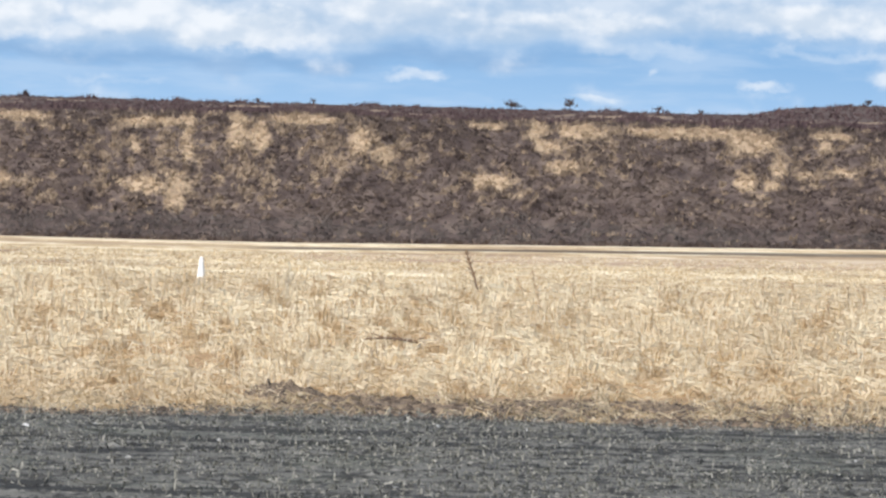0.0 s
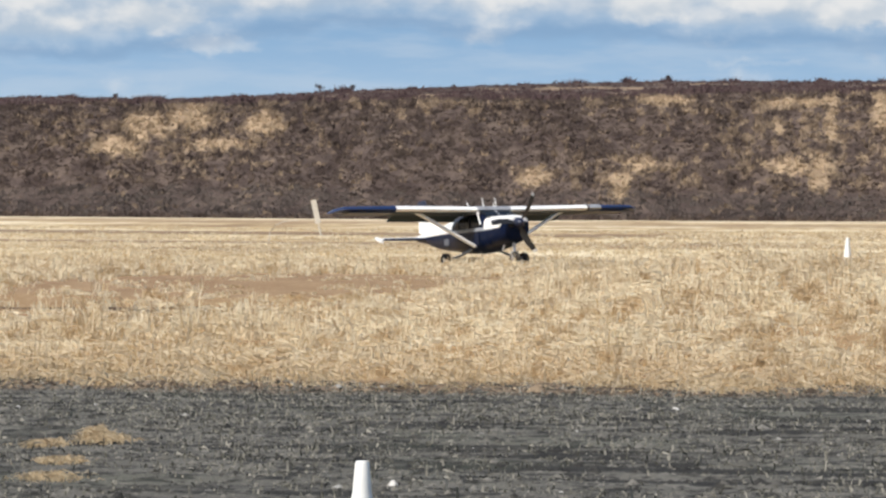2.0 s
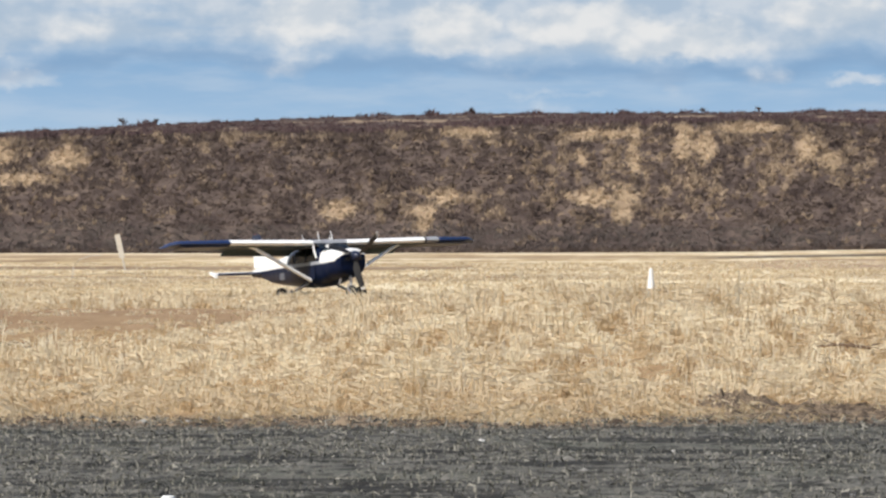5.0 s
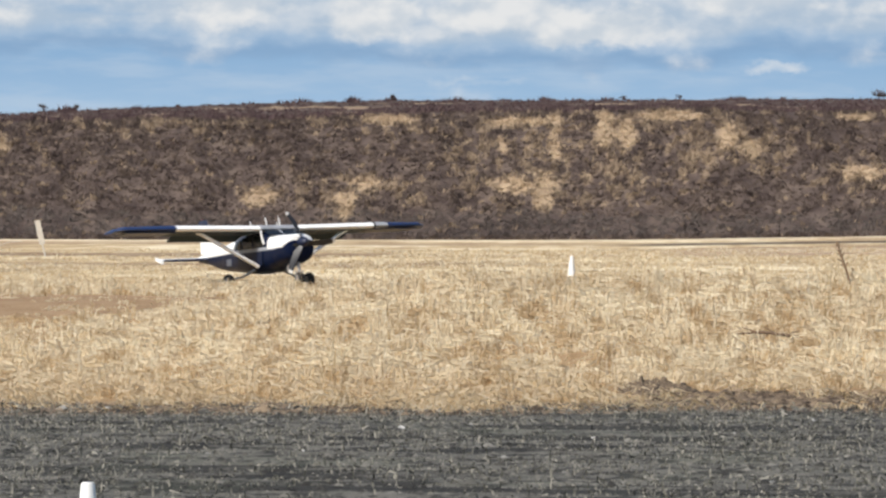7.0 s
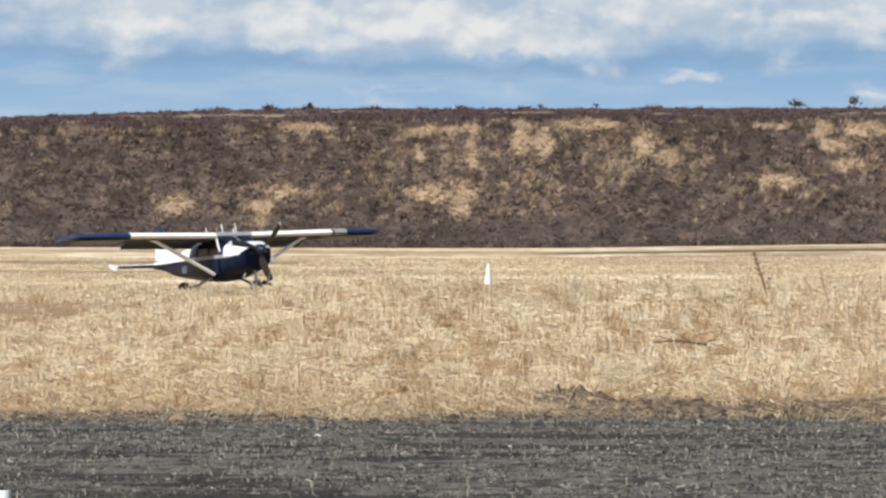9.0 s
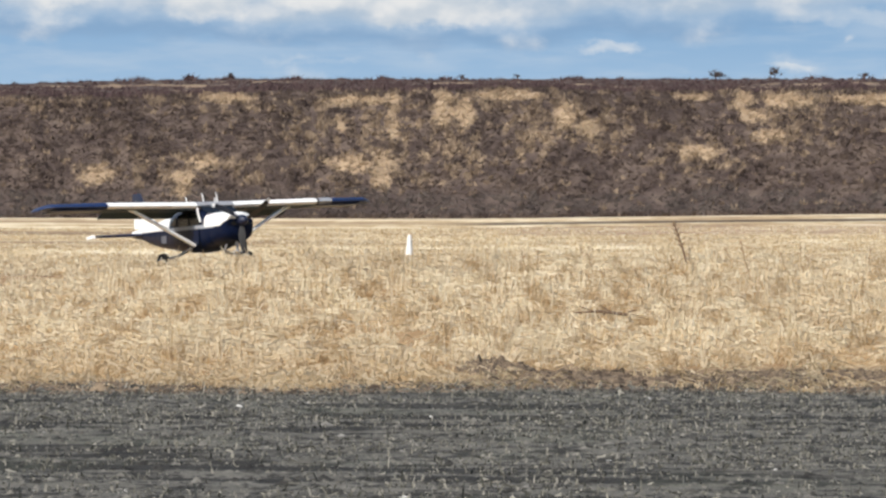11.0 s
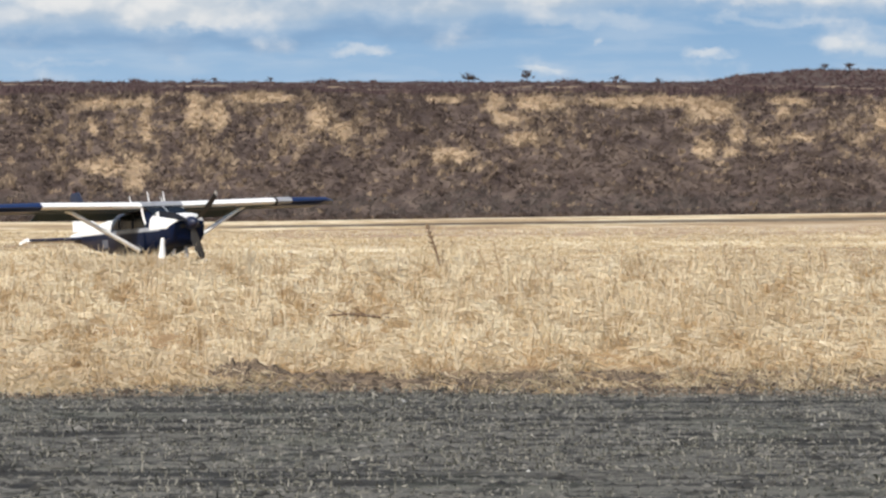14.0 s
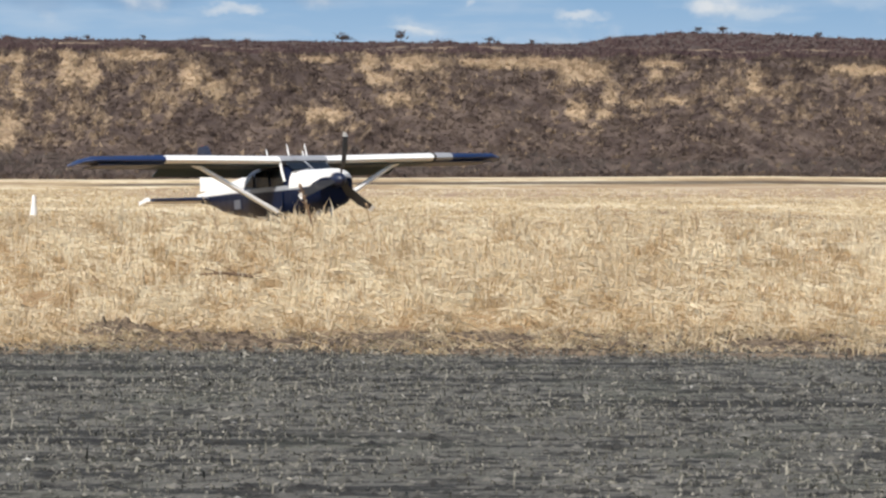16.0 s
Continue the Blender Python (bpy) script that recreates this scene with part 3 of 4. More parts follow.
def build_grass():
    """Dead grass in leaning tussocks: thick on the berm, thinner over the strip and the field behind."""
    rng = np.random.default_rng(11)
    straw = make_straw_material("dead_straw", (STRAW_B, STRAW_A, STRAW_C), (0.42, 0.27, 0.125))
    out = []
    for y0, y1, per, each in ((33.8, 48, 22, 20), (48, 64, 16, 20), (64, 86, 8, 18), (86, 130, 3.6, 16), (130, 270, 1.25, 8)):
        n = int((y1 * y1 - y0 * y0) / 2 * 0.56 * per)
        y = np.sqrt(rng.uniform(y0 * y0, y1 * y1, n))
        x = rng.uniform(-0.28, 0.28, n) * y
        u = x / y * K
        k = np.minimum(1, 52 / y)
        c = (wave(x * 4.6 * k, y * 0.75 * k, 21, 4) + 0.45 * wave(x * 0.8 * k, y * 0.45 * k, 27, 2)) * (1 - 0.7 * smooth(95, 135, y))
        c = c - 0.45 * smooth(-300, -700, u) * smooth(40.5, 42.0, y) * smooth(46.5, 45.0, y)
        c2 = wave(x * 0.22, y * 0.12, 31, 3)
        bands = wave(x * 0.05, y * 0.075, 71, 2) * smooth(62, 85, y) * smooth(140, 105, y)
        bare = smooth(1.25, 0.8, ((x + 12.5) / 5.5) ** 2 + ((y - 75.5) / 18) ** 2 + 0.3 * wave(x * 0.6, y * 0.5, 2))
        bare = np.maximum(bare, smooth(-860, -960, u) * smooth(49.6, 50.8, y) * smooth(72, 66, y))
        bare = np.maximum(bare, (np.abs(y - 238) < 13) * (x < -12.0) + (np.abs(y - 190) < 6) * (x < -15.0) + (np.abs(y - 255) < 24) * (x > 6.0) * 0.6)
        ragged = 34.5 + 0.9 * smooth(-150, 150, u) + 0.6 * wave(x * 1.6, x * 0.3, 41, 4) + 2.5 * smooth(60, 300, u) * smooth(1900, 1400, u)
        sparse = np.maximum(smooth(0.0, 1.8 + 2.2 * smooth(250, 700, u), y - ragged), (0.07 + 0.10 * smooth(450, 900, u)) * (y > 34.3 + 0.9 * smooth(-150, 150, u) + 0.3 * wave(x * 2.0, y, 43)))
        for mu, my, mw, md, mh in MOUNDS[:4]:
            sparse = sparse * (1 - 0.86 * smooth(1.0, 0.6, ((x - mu / K * my) / mw * 1.9) ** 2 + np.maximum(0, (my - y)) ** 2 / 6.0 + np.maximum(0, y - my) ** 2))
        keep = (rng.uniform(-0.55, 0.35, n) < c + 0.20) & (rng.uniform(-0.9, 0.2, n) < bands + 0.25 * (y < 80)) & (rng.uniform(0, 1, n) < sparse) & (rng.uniform(0, 1, n) > bare * 0.93)
        x, y, c, c2, u = x[keep], y[keep], c[keep], c2[keep], u[keep]
        n = len(x)
        front = smooth(1.6, 0.7, ((x + 9.0) / 6.5) ** 2 + ((y - 73) / 14) ** 2)
        h = rng.gamma(6.0, 0.037, n) * (1 - 0.15 * smooth(70, 95, y) * smooth(-300, -500, u)) * (1 + 0.40 * c + 0.2 * c2) * (1 - 0.45 * front) * (0.5 + 0.32 * smooth(34.6, 39.5, y) + 0.18 * smooth(42, 48, y))
        h = h * (1 - 0.42 * smooth(120, 145, y)) * (1 + 0.35 * smooth(-620, -900, u) * smooth(45.5, 47.0, y) * smooth(51.0, 50.0, y)) * (1 + 0.6 * smooth(84, 92, y) * smooth(128, 106, y) * smooth(-1150, -950, u))
        h = np.clip(h, 0.06, 0.42)
        lean = np.pi * (0.15 + 0.75 * wave(x * 0.9, y * 0.35, 51, 3)) + np.pi * (rng.uniform(0, 1, n) < 0.35)
        flat = np.clip(rng.normal(0.78, 0.38, n) - 0.15 * c + 0.3 * smooth(46, 40, y), 0.1, 1.5)
        size = rng.uniform(0.6, 1.5, n) * np.minimum(0.10 + 0.0011 * (y - 36), 0.22)
        r = lambda v: np.repeat(v, each)
        m = n * each
        bx, by = r(x) + rng.normal(0, 1, m) * r(size), r(y) + rng.normal(0, 0.8, m) * r(size)
        bh = r(h) * rng.uniform(0.55, 1.15, m)
        tall = rng.uniform(0, 1, m) < 0.012
        bh = np.where(tall, bh * 1.7, bh)
        bend = np.where(tall, 0.3, np.clip(r(flat) + rng.normal(0, 0.30, m), 0.05, 1.4))
        bend = np.minimum(bend, 0.27 / bh)
        w = rng.uniform(0.008, 0.019, m) * (1 + np.minimum(by - 36, 200) / 55)
        out.append(blades(rng, bx, by, ground_z(bx, by), np.maximum(bh, 0.05), w, bend, r(lean) + rng.normal(0, 0.85, m)))
    tagged(triangles("dry_grass", np.concatenate(out), straw), "tangled dead straw-coloured grass on the low berm", "grass", kind="stuff")


def pebbles(name, rng, x, y, r, mat):
    """Small uneven five-cornered stones or clods resting on the ground, as one object."""
    n = len(x)
    p = np.array([(1, 0, 0), (0, 1, 0), (-1, 0, 0), (0, -1, 0), (0, 0, 1)], float)
    o = p[None] * r[:, None, None] * rng.uniform(0.6, 1.4, (n, 5, 3)) * np.array([1.3, 1.0, 0.7])
    o += np.stack([x, y, ground_z(x, y)], -1)[:, None]
    k = np.arange(n)[:, None] * 5
    faces = np.concatenate([k + np.array([a_, b_, 4]) for a_, b_ in ((0, 1), (1, 2), (2, 3), (3, 0))], 0)
    me = bpy.data.meshes.new(name)
    me.vertices.add(n * 5)
    me.vertices.foreach_set("co", o.reshape(-1).astype(np.float32))
    me.loops.add(faces.size)
    me.loops.foreach_set("vertex_index", faces.reshape(-1).astype(np.int32))
    me.polygons.add(len(faces))
    me.polygons.foreach_set("loop_start", np.arange(0, faces.size, 3, dtype=np.int32))
    me.materials.append(mat)
    me.update(calc_edges=True)
    me.validate()
    return new(name, me)


def build_edge_litter():
    """Soil clods and lying straw along the ragged edge between gravel and grass."""
    rng = np.random.default_rng(19)
    m = Mat("soil_clod", 0.95, 0, 0.1)
    m.colour(m.ramp(m.island(), (0.0, (0.045, 0.034, 0.026)), (0.6, (0.125, 0.093, 0.066)), (1.0, (0.28, 0.21, 0.14))))
    n = 16000
    y = rng.uniform(34.2, 40.0, n)
    x = rng.uniform(-0.27, 0.27, n) * y
    u = x / y * K
    keep = (y < 36.0 + 2.6 * smooth(60, 300, u)) & (y > 34.2 + 0.9 * smooth(-150, 150, u)) & (rng.uniform(-0.7, 0.7, n) < wave(x * 1.6, y * 0.9, 83, 3) + 0.2)
    x, y = x[keep], y[keep]
    tagged(pebbles("soil_clods", rng, x, y, rng.gamma(2.0, 0.008, len(x)) + 0.008, m.m), "crumbly dark soil clods along the grass edge", "soil", kind="stuff")
    straw = make_straw_material("lying_straw", ((0.26, 0.19, 0.115), (0.46, 0.36, 0.22), STRAW_A), (0.30, 0.22, 0.12))
    n = 15000
    y = rng.uniform(34.0, 39.5, n)
    x = rng.uniform(-0.27, 0.27, n) * y
    u = x / y * K
    keep = (y < 36.2 + 2.6 * smooth(60, 300, u)) & (rng.uniform(0.0, 1.1, n) < wave(x * 1.3, y * 1.6, 87, 3) - 0.1 + 0.25 * smooth(600, 1000, u)) & (y > 34.2 + 0.9 * smooth(-150, 150, u))
    x, y = x[keep], y[keep]
    n = len(x)
    q = blades(rng, x, y, ground_z(x, y), rng.gamma(4.0, 0.022, n) + 0.03, rng.uniform(0.008, 0.02, n), rng.uniform(0.8, 1.7, n))
    tagged(triangles("straw_litter", q, straw), "stray lying straw on the soil edge", "straw", kind="stuff")


def build_gravel():
    rng = np.random.default_rng(3)
    m = Mat("pebble", 0.85, 0, 0.25)
    m.colour(gravel_tint(m, m.ramp(m.island(), (0.0, (0.048, 0.045, 0.039)), (0.45, (0.125, 0.118, 0.10)), (0.985, (0.21, 0.198, 0.17)), (1.0, (0.55, 0.54, 0.5)))))
    n = 30000
    y = np.sqrt(rng.uniform(17.5 ** 2, 35.9 ** 2, n))
    x = rng.uniform(-0.28, 0.28, n) * y
    r = rng.gamma(2.0, 0.0045, n) + 0.005
    tagged(pebbles("gravel", rng, x, y, r, m.m), "loose grey pebbles on the apron", "gravel", kind="stuff")
    w = Mat("grey_sprig", 0.9, 0, 0.1)
    w.colour(w.ramp(w.island(), (0.0, (0.04, 0.040, 0.033)), (0.5, (0.14, 0.135, 0.112)), (1.0, (0.33, 0.31, 0.26))))
    n = 100000
    y = np.sqrt(rng.uniform(17.5 ** 2, 36.2 ** 2, n))
    x = rng.uniform(-0.28, 0.28, n) * y
    keep = rng.uniform(-0.9, 0.9, n) < wave(x * 0.9, y * 0.8, 61, 3)
    x, y = x[keep], y[keep]
    n = len(x)
    q = blades(rng, x, y, ground_z(x, y), rng.gamma(2.0, 0.013, n) + 0.014, rng.uniform(0.007, 0.020, n), np.abs(rng.normal(0.5, 0.4, n)))
    tagged(triangles("gravel_sprigs", q, w.m), "sparse dull sprigs growing through the gravel", "weeds", kind="stuff")


def build_sky():
    R, n = 4300.0, 97
    us = np.linspace(-radians(62), radians(62), n)
    vs = np.linspace(-0.01, 0.30, 24)
    v, uv = [], []
    for e_ in vs:
        for a_ in us:
            v.append((R * math.sin(a_), R * math.cos(a_), EYE + R * e_))
            uv.append((math.tan(a_) * K / 1000 if abs(a_) < 1.3 else 0, e_ * K / 1000))
    f = [(j * n + i, j * n + i + 1, (j + 1) * n + i + 1, (j + 1) * n + i) for j in range(len(vs) - 1) for i in range(n - 1)]
    ob = mesh_object("cloud_backdrop", v, f, make_sky_material(), True)
    lay = ob.data.uv_layers.new(name="UVMap")
    for loop in ob.data.loops:
        lay.data[loop.index].uv = uv[loop.vertex_index]
    return tagged(ob, "pale blue sky with drifting white cumulus", "sky", kind="structure")


# ---------------------------------------------------------------- the aeroplane
def aircraft_paint():
    """White upper works over navy, split along a rising line."""
    m = Mat("white_over_navy", 0.3, 0, 0.07)
    x, y, z = m.xyz()
    cabin = m.math("MULTIPLY", m.step(x, -2.45, -2.35), m.step(x, 0.35, 0.25))
    nose = m.math("MULTIPLY", m.math("MAXIMUM", m.math("SUBTRACT", x, 1.30), 0.0), 0.5)
    line = m.math("SUBTRACT", z, m.math("ADD", m.math("ADD", 1.45, nose), m.math("MULTIPLY_ADD", cabin, 0.8, m.math("MULTIPLY", m.step(x, -2.35, -2.45), 0.02))))
    line = m.math("ADD", line, m.math("MULTIPLY_ADD", m.noise(2.0), 0.02, -0.01))
    dirt = m.step(m.noise(2.5, 6), 0.5, 0.8)
    white = m.mix(m.math("MULTIPLY", dirt, 0.25), (0.80, 0.80, 0.78), (0.35, 0.31, 0.27))
    navy = m.mix(m.math("MULTIPLY", dirt, 0.3), (0.004, 0.009, 0.030), (0.035, 0.036, 0.042))
    # pale band along the side: sky reflection of the windows painted as colour
    silver = m.math("MULTIPLY", m.math("MULTIPLY", m.step(z, 1.40, 1.42), m.step(z, 1.53, 1.51)), m.math("MULTIPLY", m.step(x, -2.3, -2.2), m.step(x, 0.95, 0.85)))
    navy = m.mix(silver, navy, m.mix(m.math("MULTIPLY", dirt, 0.5), (0.30, 0.32, 0.35), (0.10, 0.10, 0.11)))
    m.colour(m.mix(m.step(line, -0.012, 0.012), navy, white))
    return m.bump(m.noise(3.5, 3), 0.35, 0.03).m


def build_aeroplane():
    """Local frame: x forward, y to its left, z up, origin on the ground under the wing's leading edge."""
    white = painted("white_paint", (0.85, 0.85, 0.83), amount=0.12)
    blue = painted("blue_paint", (0.010, 0.027, 0.090), (0.03, 0.035, 0.05))
    navy = painted("navy_paint", (0.006, 0.012, 0.038), (0.03, 0.03, 0.035))
    two = aircraft_paint()
    black = painted("black_rubber", (0.022, 0.020, 0.018), (0.16, 0.125, 0.09), 0.8, 0.8)
    blade_mat = painted("black_blade", (0.02, 0.02, 0.022), rough=0.45)
    steel = painted("grey_metal", (0.35, 0.35, 0.36), rough=0.35)
    tipped = painted("blade_tip_white", (0.75, 0.74, 0.70))
    # dark base colour that puts the shade under the white wings into the paint
    grey = painted("shaded_underside", (0.030, 0.052, 0.062), (0.03, 0.03, 0.03), 0.5, 0.5)
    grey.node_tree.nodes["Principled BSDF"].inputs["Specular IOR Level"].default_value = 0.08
    silver = painted("dull_silver", (0.30, 0.31, 0.33), (0.14, 0.14, 0.14), 0.4, 0.5)
    pale = painted("pale_grey_panel", (0.09, 0.10, 0.13), (0.22, 0.22, 0.22), 0.4, 0.5)
    glass = Mat("tinted_window", 0.12, 0, 0.22)
    glass.colour((0.008, 0.010, 0.012))
    glass.b.inputs["Transmission Weight"].default_value = 0.15
    glass = glass.m
    plane = tagged(new("aeroplane"), "white and navy single-engined high-wing aeroplane taxiing", "aeroplane")

    fuselage = part("fuselage", loft([(0.62, 1.355, 0.56, 0.50), (0.42, 1.35, 0.58, 0.54), (0.08, 1.395, 0.59, 0.64), (-0.12, 1.42, 0.60, 0.69), (-0.9, 1.41, 0.60, 0.71),
                                      (-1.65, 1.41, 0.57, 0.67), (-2.5, 1.395, 0.45, 0.565), (-3.4, 1.375, 0.34, 0.46), (-4.4, 1.39, 0.22, 0.34), (-5.3, 1.44, 0.11, 0.19), (-6.15, 1.45, 0.05, 0.10)], 28, 3.0), two, plane)
    part("cowling", loft([(1.69, 1.47, 0.34, 0.30), (1.64, 1.45, 0.43, 0.38), (1.46, 1.42, 0.50, 0.44), (1.1, 1.39, 0.54, 0.475), (0.63, 1.36, 0.565, 0.505)], 28, 2.8), two, plane)
    for s in (1, -1):
        part("cowl_inlet", loft([(1.70, 1.50, 0.10, 0.06), (1.62, 1.50, 0.09, 0.05)], 12, 2), black, plane, "dark engine air inlet").location.y = 0.22 * s
        part("side_window", slab([(0.10, 0.598 * s, 1.55), (-0.55, 0.61 * s, 1.52), (-0.62, 0.60 * s, 1.93), (-0.12, 0.595 * s, 1.93)], 0.012, (0, s, 0)), glass, fuselage)
        part("side_window", slab([(-0.68, 0.61 * s, 1.52), (-1.45, 0.598 * s, 1.54), (-1.5, 0.585 * s, 1.88), (-0.72, 0.60 * s, 1.93)], 0.012, (0, s, 0)), glass, fuselage)
        part("side_window", slab([(-1.6, 0.588 * s, 1.55), (-2.2, 0.53 * s, 1.58), (-2.1, 0.51 * s, 1.78), (-1.62, 0.575 * s, 1.86)], 0.012, (0, s, 0)), glass, fuselage)
        part("registration_bar", slab([(-2.72, 0.412 * s, 1.07), (-3.22, 0.352 * s, 1.08), (-3.22, 0.357 * s, 1.30), (-2.72, 0.417 * s, 1.30)], 0.014, (0, s, 0)), pale, fuselage, "pale unreadable registration bar")
        part("door_post", rod([(0.16, 0.600 * s, 1.62), (0.02, 0.600 * s, 1.86), (-0.05, 0.595 * s, 2.06)], 0.032, 8), white, fuselage, "white windshield door post")
        part("door", slab([(0.02, 0.604 * s, 0.95), (-0.75, 0.612 * s, 0.95), (-0.75, 0.612 * s, 1.46), (0.06, 0.604 * s, 1.46)], 0.008, (0, s, 0)), two, fuselage)
    part("windshield", slab([(0.44, -0.52, 1.87), (0.44, 0.52, 1.87), (-0.06, 0.53, 2.10), (-0.06, -0.53, 2.10)], 0.02, (1, 0, 1)), glass, fuselage, "dark raked windshield")
    part("windshield_post", rod([(0.46, 0, 1.88), (-0.04, 0, 2.11)], 0.018), silver, fuselage)
    part("cabin_roof", foil_loft([((0.012, -0.60, 2.112), 1.62, 1.2, 4.0), ((0.012, 0.60, 2.112), 1.62, 1.2, 4.0)]), silver, plane, "dull grey cabin roof between the wings")
    part("wing_joint_panel", foil_loft([((0.006, 3.515, 2.152), 1.64, 1.19, 4.0), ((0.004, 3.95, 2.159), 1.60, 1.18, 4.0)]), silver, plane, "dull grey panel inboard of the blue wing tip")
    part("wing_joint_gap", foil_loft([((0.008, 3.44, 2.151), 1.64, 1.19, 4.0), ((0.008, 3.51, 2.152), 1.64, 1.19, 4.0)]), black, plane, "dark gap in the wing skin")

    elevators = []
    # wing: straight centre panel in white, tapered blue outer panel
    for s in (1, -1):
        panel = part("wing", foil_loft([((0, 0.0 * s, 2.10), 1.63, 1.15, 4.0), ((0, 3.50 * s, 2.152), 1.63, 1.15, 4.0)]), white, plane, "white constant-chord wing panel")
        part("wing_tip_panel", foil_loft([((0, 3.503 * s, 2.152), 1.63, 1.15, 4.0), ((-0.16, 5.15 * s, 2.17), 1.24, 1.1, 2.5), ((-0.38, 5.42 * s, 2.14), 0.95, 0.9, 2), ((-0.62, 5.50 * s, 2.09), 0.55, 0.7, 2)]), blue, plane, "deep blue outer wing panel")
        part("aileron_gap", slab([(-1.20, 2.6 * s, 2.045), (-1.20, 4.9 * s, 2.085), (-1.22, 4.9 * s, 2.085), (-1.22, 2.6 * s, 2.045)], 0.03, (0, 0, -1)), black, panel)
        # added thin dark panels: the shade beneath the wings, as colour
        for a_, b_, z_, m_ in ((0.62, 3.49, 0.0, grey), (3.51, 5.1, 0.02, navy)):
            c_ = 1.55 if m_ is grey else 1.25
            part("shaded_lower_skin", slab([(-0.13, a_ * s, 2.022 + 0.015 * a_), (-0.2, b_ * s, 2.022 + 0.015 * b_ - z_), (-c_, b_ * s, 1.985 + 0.015 * b_ - z_), (-1.56, a_ * s, 1.980 + 0.015 * a_)], 0.03, (0, 0, -1)), m_, panel, "wing underside panel with its shade painted in dark")
        # flap takes the same shade-darkened colour as the underside
        part("flap", slab([(-1.30, 0.68 * s, 1.985), (-1.30, 3.1 * s, 2.02), (-1.80, 3.1 * s, 1.83), (-1.80, 0.68 * s, 1.795)], 0.035, (0, 0, 1)), grey, plane, "lowered wing flap with its shade painted in dark grey")
        part("wing_strut", rod([(-0.42, 2.62 * s, 2.06), (-0.30, 0.60 * s, 0.92)], [0.055, 0.06], 10, 1.5), white, plane, "white wing strut")
        part("strut_fairing", rod([(-0.42, 2.68 * s, 2.09), (-0.42, 2.52 * s, 2.00)], [0.08, 0.065], 8), white, plane)
        part("stabiliser", foil_loft([((-4.95, 0.03 * s, 1.40), 0.52, 1.7, 1), ((-5.10, 1.55 * s, 1.40), 0.40, 1.6, 1)]), navy, plane, "dark-edged horizontal stabiliser").location.x = -0.25
        el = part("elevator", foil_loft([((0, 0.03 * s, 0), 0.44, 1.5, 0), ((0, 1.55 * s, 0), 0.34, 1.4, 0)]), white, plane, "white hinged elevator")
        part("elevator_tip", slab([(0.18, 1.555 * s, -0.05), (-0.36, 1.555 * s, -0.05), (-0.36, 1.555 * s, 0.04), (0.12, 1.555 * s, 0.06)], 0.09, (0, s, 0)), white, el)
        elevators.append(el)
        # spring-steel main leg with a fat tyre
        part("main_gear_leg", rod([(-0.85, 0.42 * s, 0.86), (-0.85, 0.95 * s, 0.62), (-0.82, 1.37 * s, 0.54)], [0.05, 0.042, 0.035], 8, 1.7), steel, plane)
    part("fin", foil_loft([((-3.7, 0, 1.62), 2.1, 0.5, 0), ((-4.5, 0, 1.94), 1.30, 0.75, 0), ((-4.80, 0, 2.28), 1.08, 0.8, 0)]), white, plane, "white swept fin").location.x = -0.25
    part("fin_cap", foil_loft([((-4.803, 0, 2.282), 1.08, 0.8, 0), ((-5.05, 0, 2.50), 0.86, 0.85, 0), ((-5.22, 0, 2.70), 0.66, 0.85, 0), ((-5.32, 0, 2.74), 0.46, 0.6, 0)]), navy, plane, "dark navy fin tip").location.x = -0.25
    part("beacon", turned([(0.035, 2.735), (0.035, 2.76), (0.02, 2.78)], "z", 8), painted("lens", (0.12, 0.03, 0.03)), plane).location.x = -5.85
    for x_, y_, h_ in ((-0.35, 0.25, 0.36), (-0.55, -0.12, 0.36), (-1.0, -0.45, 0.26), (-0.9, 0.45, 0.22)):
        part("antenna", rod([(x_, y_, 2.14), (x_ - 0.14, y_, 2.16 + h_)], [0.022, 0.012], 6), white, plane, "thin pale roof antenna")
    part("exhaust", rod([(1.15, -0.22, 0.90), (1.05, -0.24, 0.74)], 0.035), steel, plane)
    part("nose_strut", rod([(1.36, 0, 1.02), (1.42, 0, 0.64)], 0.05, 10), steel, plane)
    part("nose_fork", rod([(1.42, 0.11, 0.70), (1.42, 0.12, 0.47)], 0.025), steel, plane)
    part("nose_fork", rod([(1.42, -0.11, 0.70), (1.42, -0.12, 0.47)], 0.025), steel, plane)

    wheels = []
    for x_, y_, r_ in ((-0.82, 1.42, 0.25), (-0.82, -1.42, 0.25), (1.42, 0.0, 0.22)):
        wheel = tagged(new("wheel"), "fat black tyre on a pale rim")
        wheel.parent = plane
        part("tyre", turned([(r_ * 0.5, -0.085), (r_ * 0.82, -0.11), (r_ * 0.96, -0.07), (r_, 0.0), (r_ * 0.96, 0.07), (r_ * 0.82, 0.11), (r_ * 0.5, 0.085)], "y", 24), black, wheel)
        part("rim", turned([(0.03, -0.10), (r_ * 0.48, -0.095), (r_ * 0.5, 0.0), (r_ * 0.48, 0.095), (0.03, 0.10)], "y", 12), steel, wheel)
        for k in range(3):
            part("rim_bolt", rod([(r_ * 0.3 * math.cos(k * 2.094), -0.107, r_ * 0.3 * math.sin(k * 2.094)), (r_ * 0.3 * math.cos(k * 2.094), 0.107, r_ * 0.3 * math.sin(k * 2.094))], 0.02, 6), black, wheel)
        wheels.append((wheel, x_, y_, r_))

    prop = tagged(new("propeller"), "three-bladed black propeller with pale tips, turning")
    prop.parent = plane
    part("spinner", turned([(0.17, -0.14), (0.165, 0.0), (0.13, 0.12), (0.07, 0.20), (0.01, 0.235)], "x", 20), navy, prop, "dark pointed spinner")
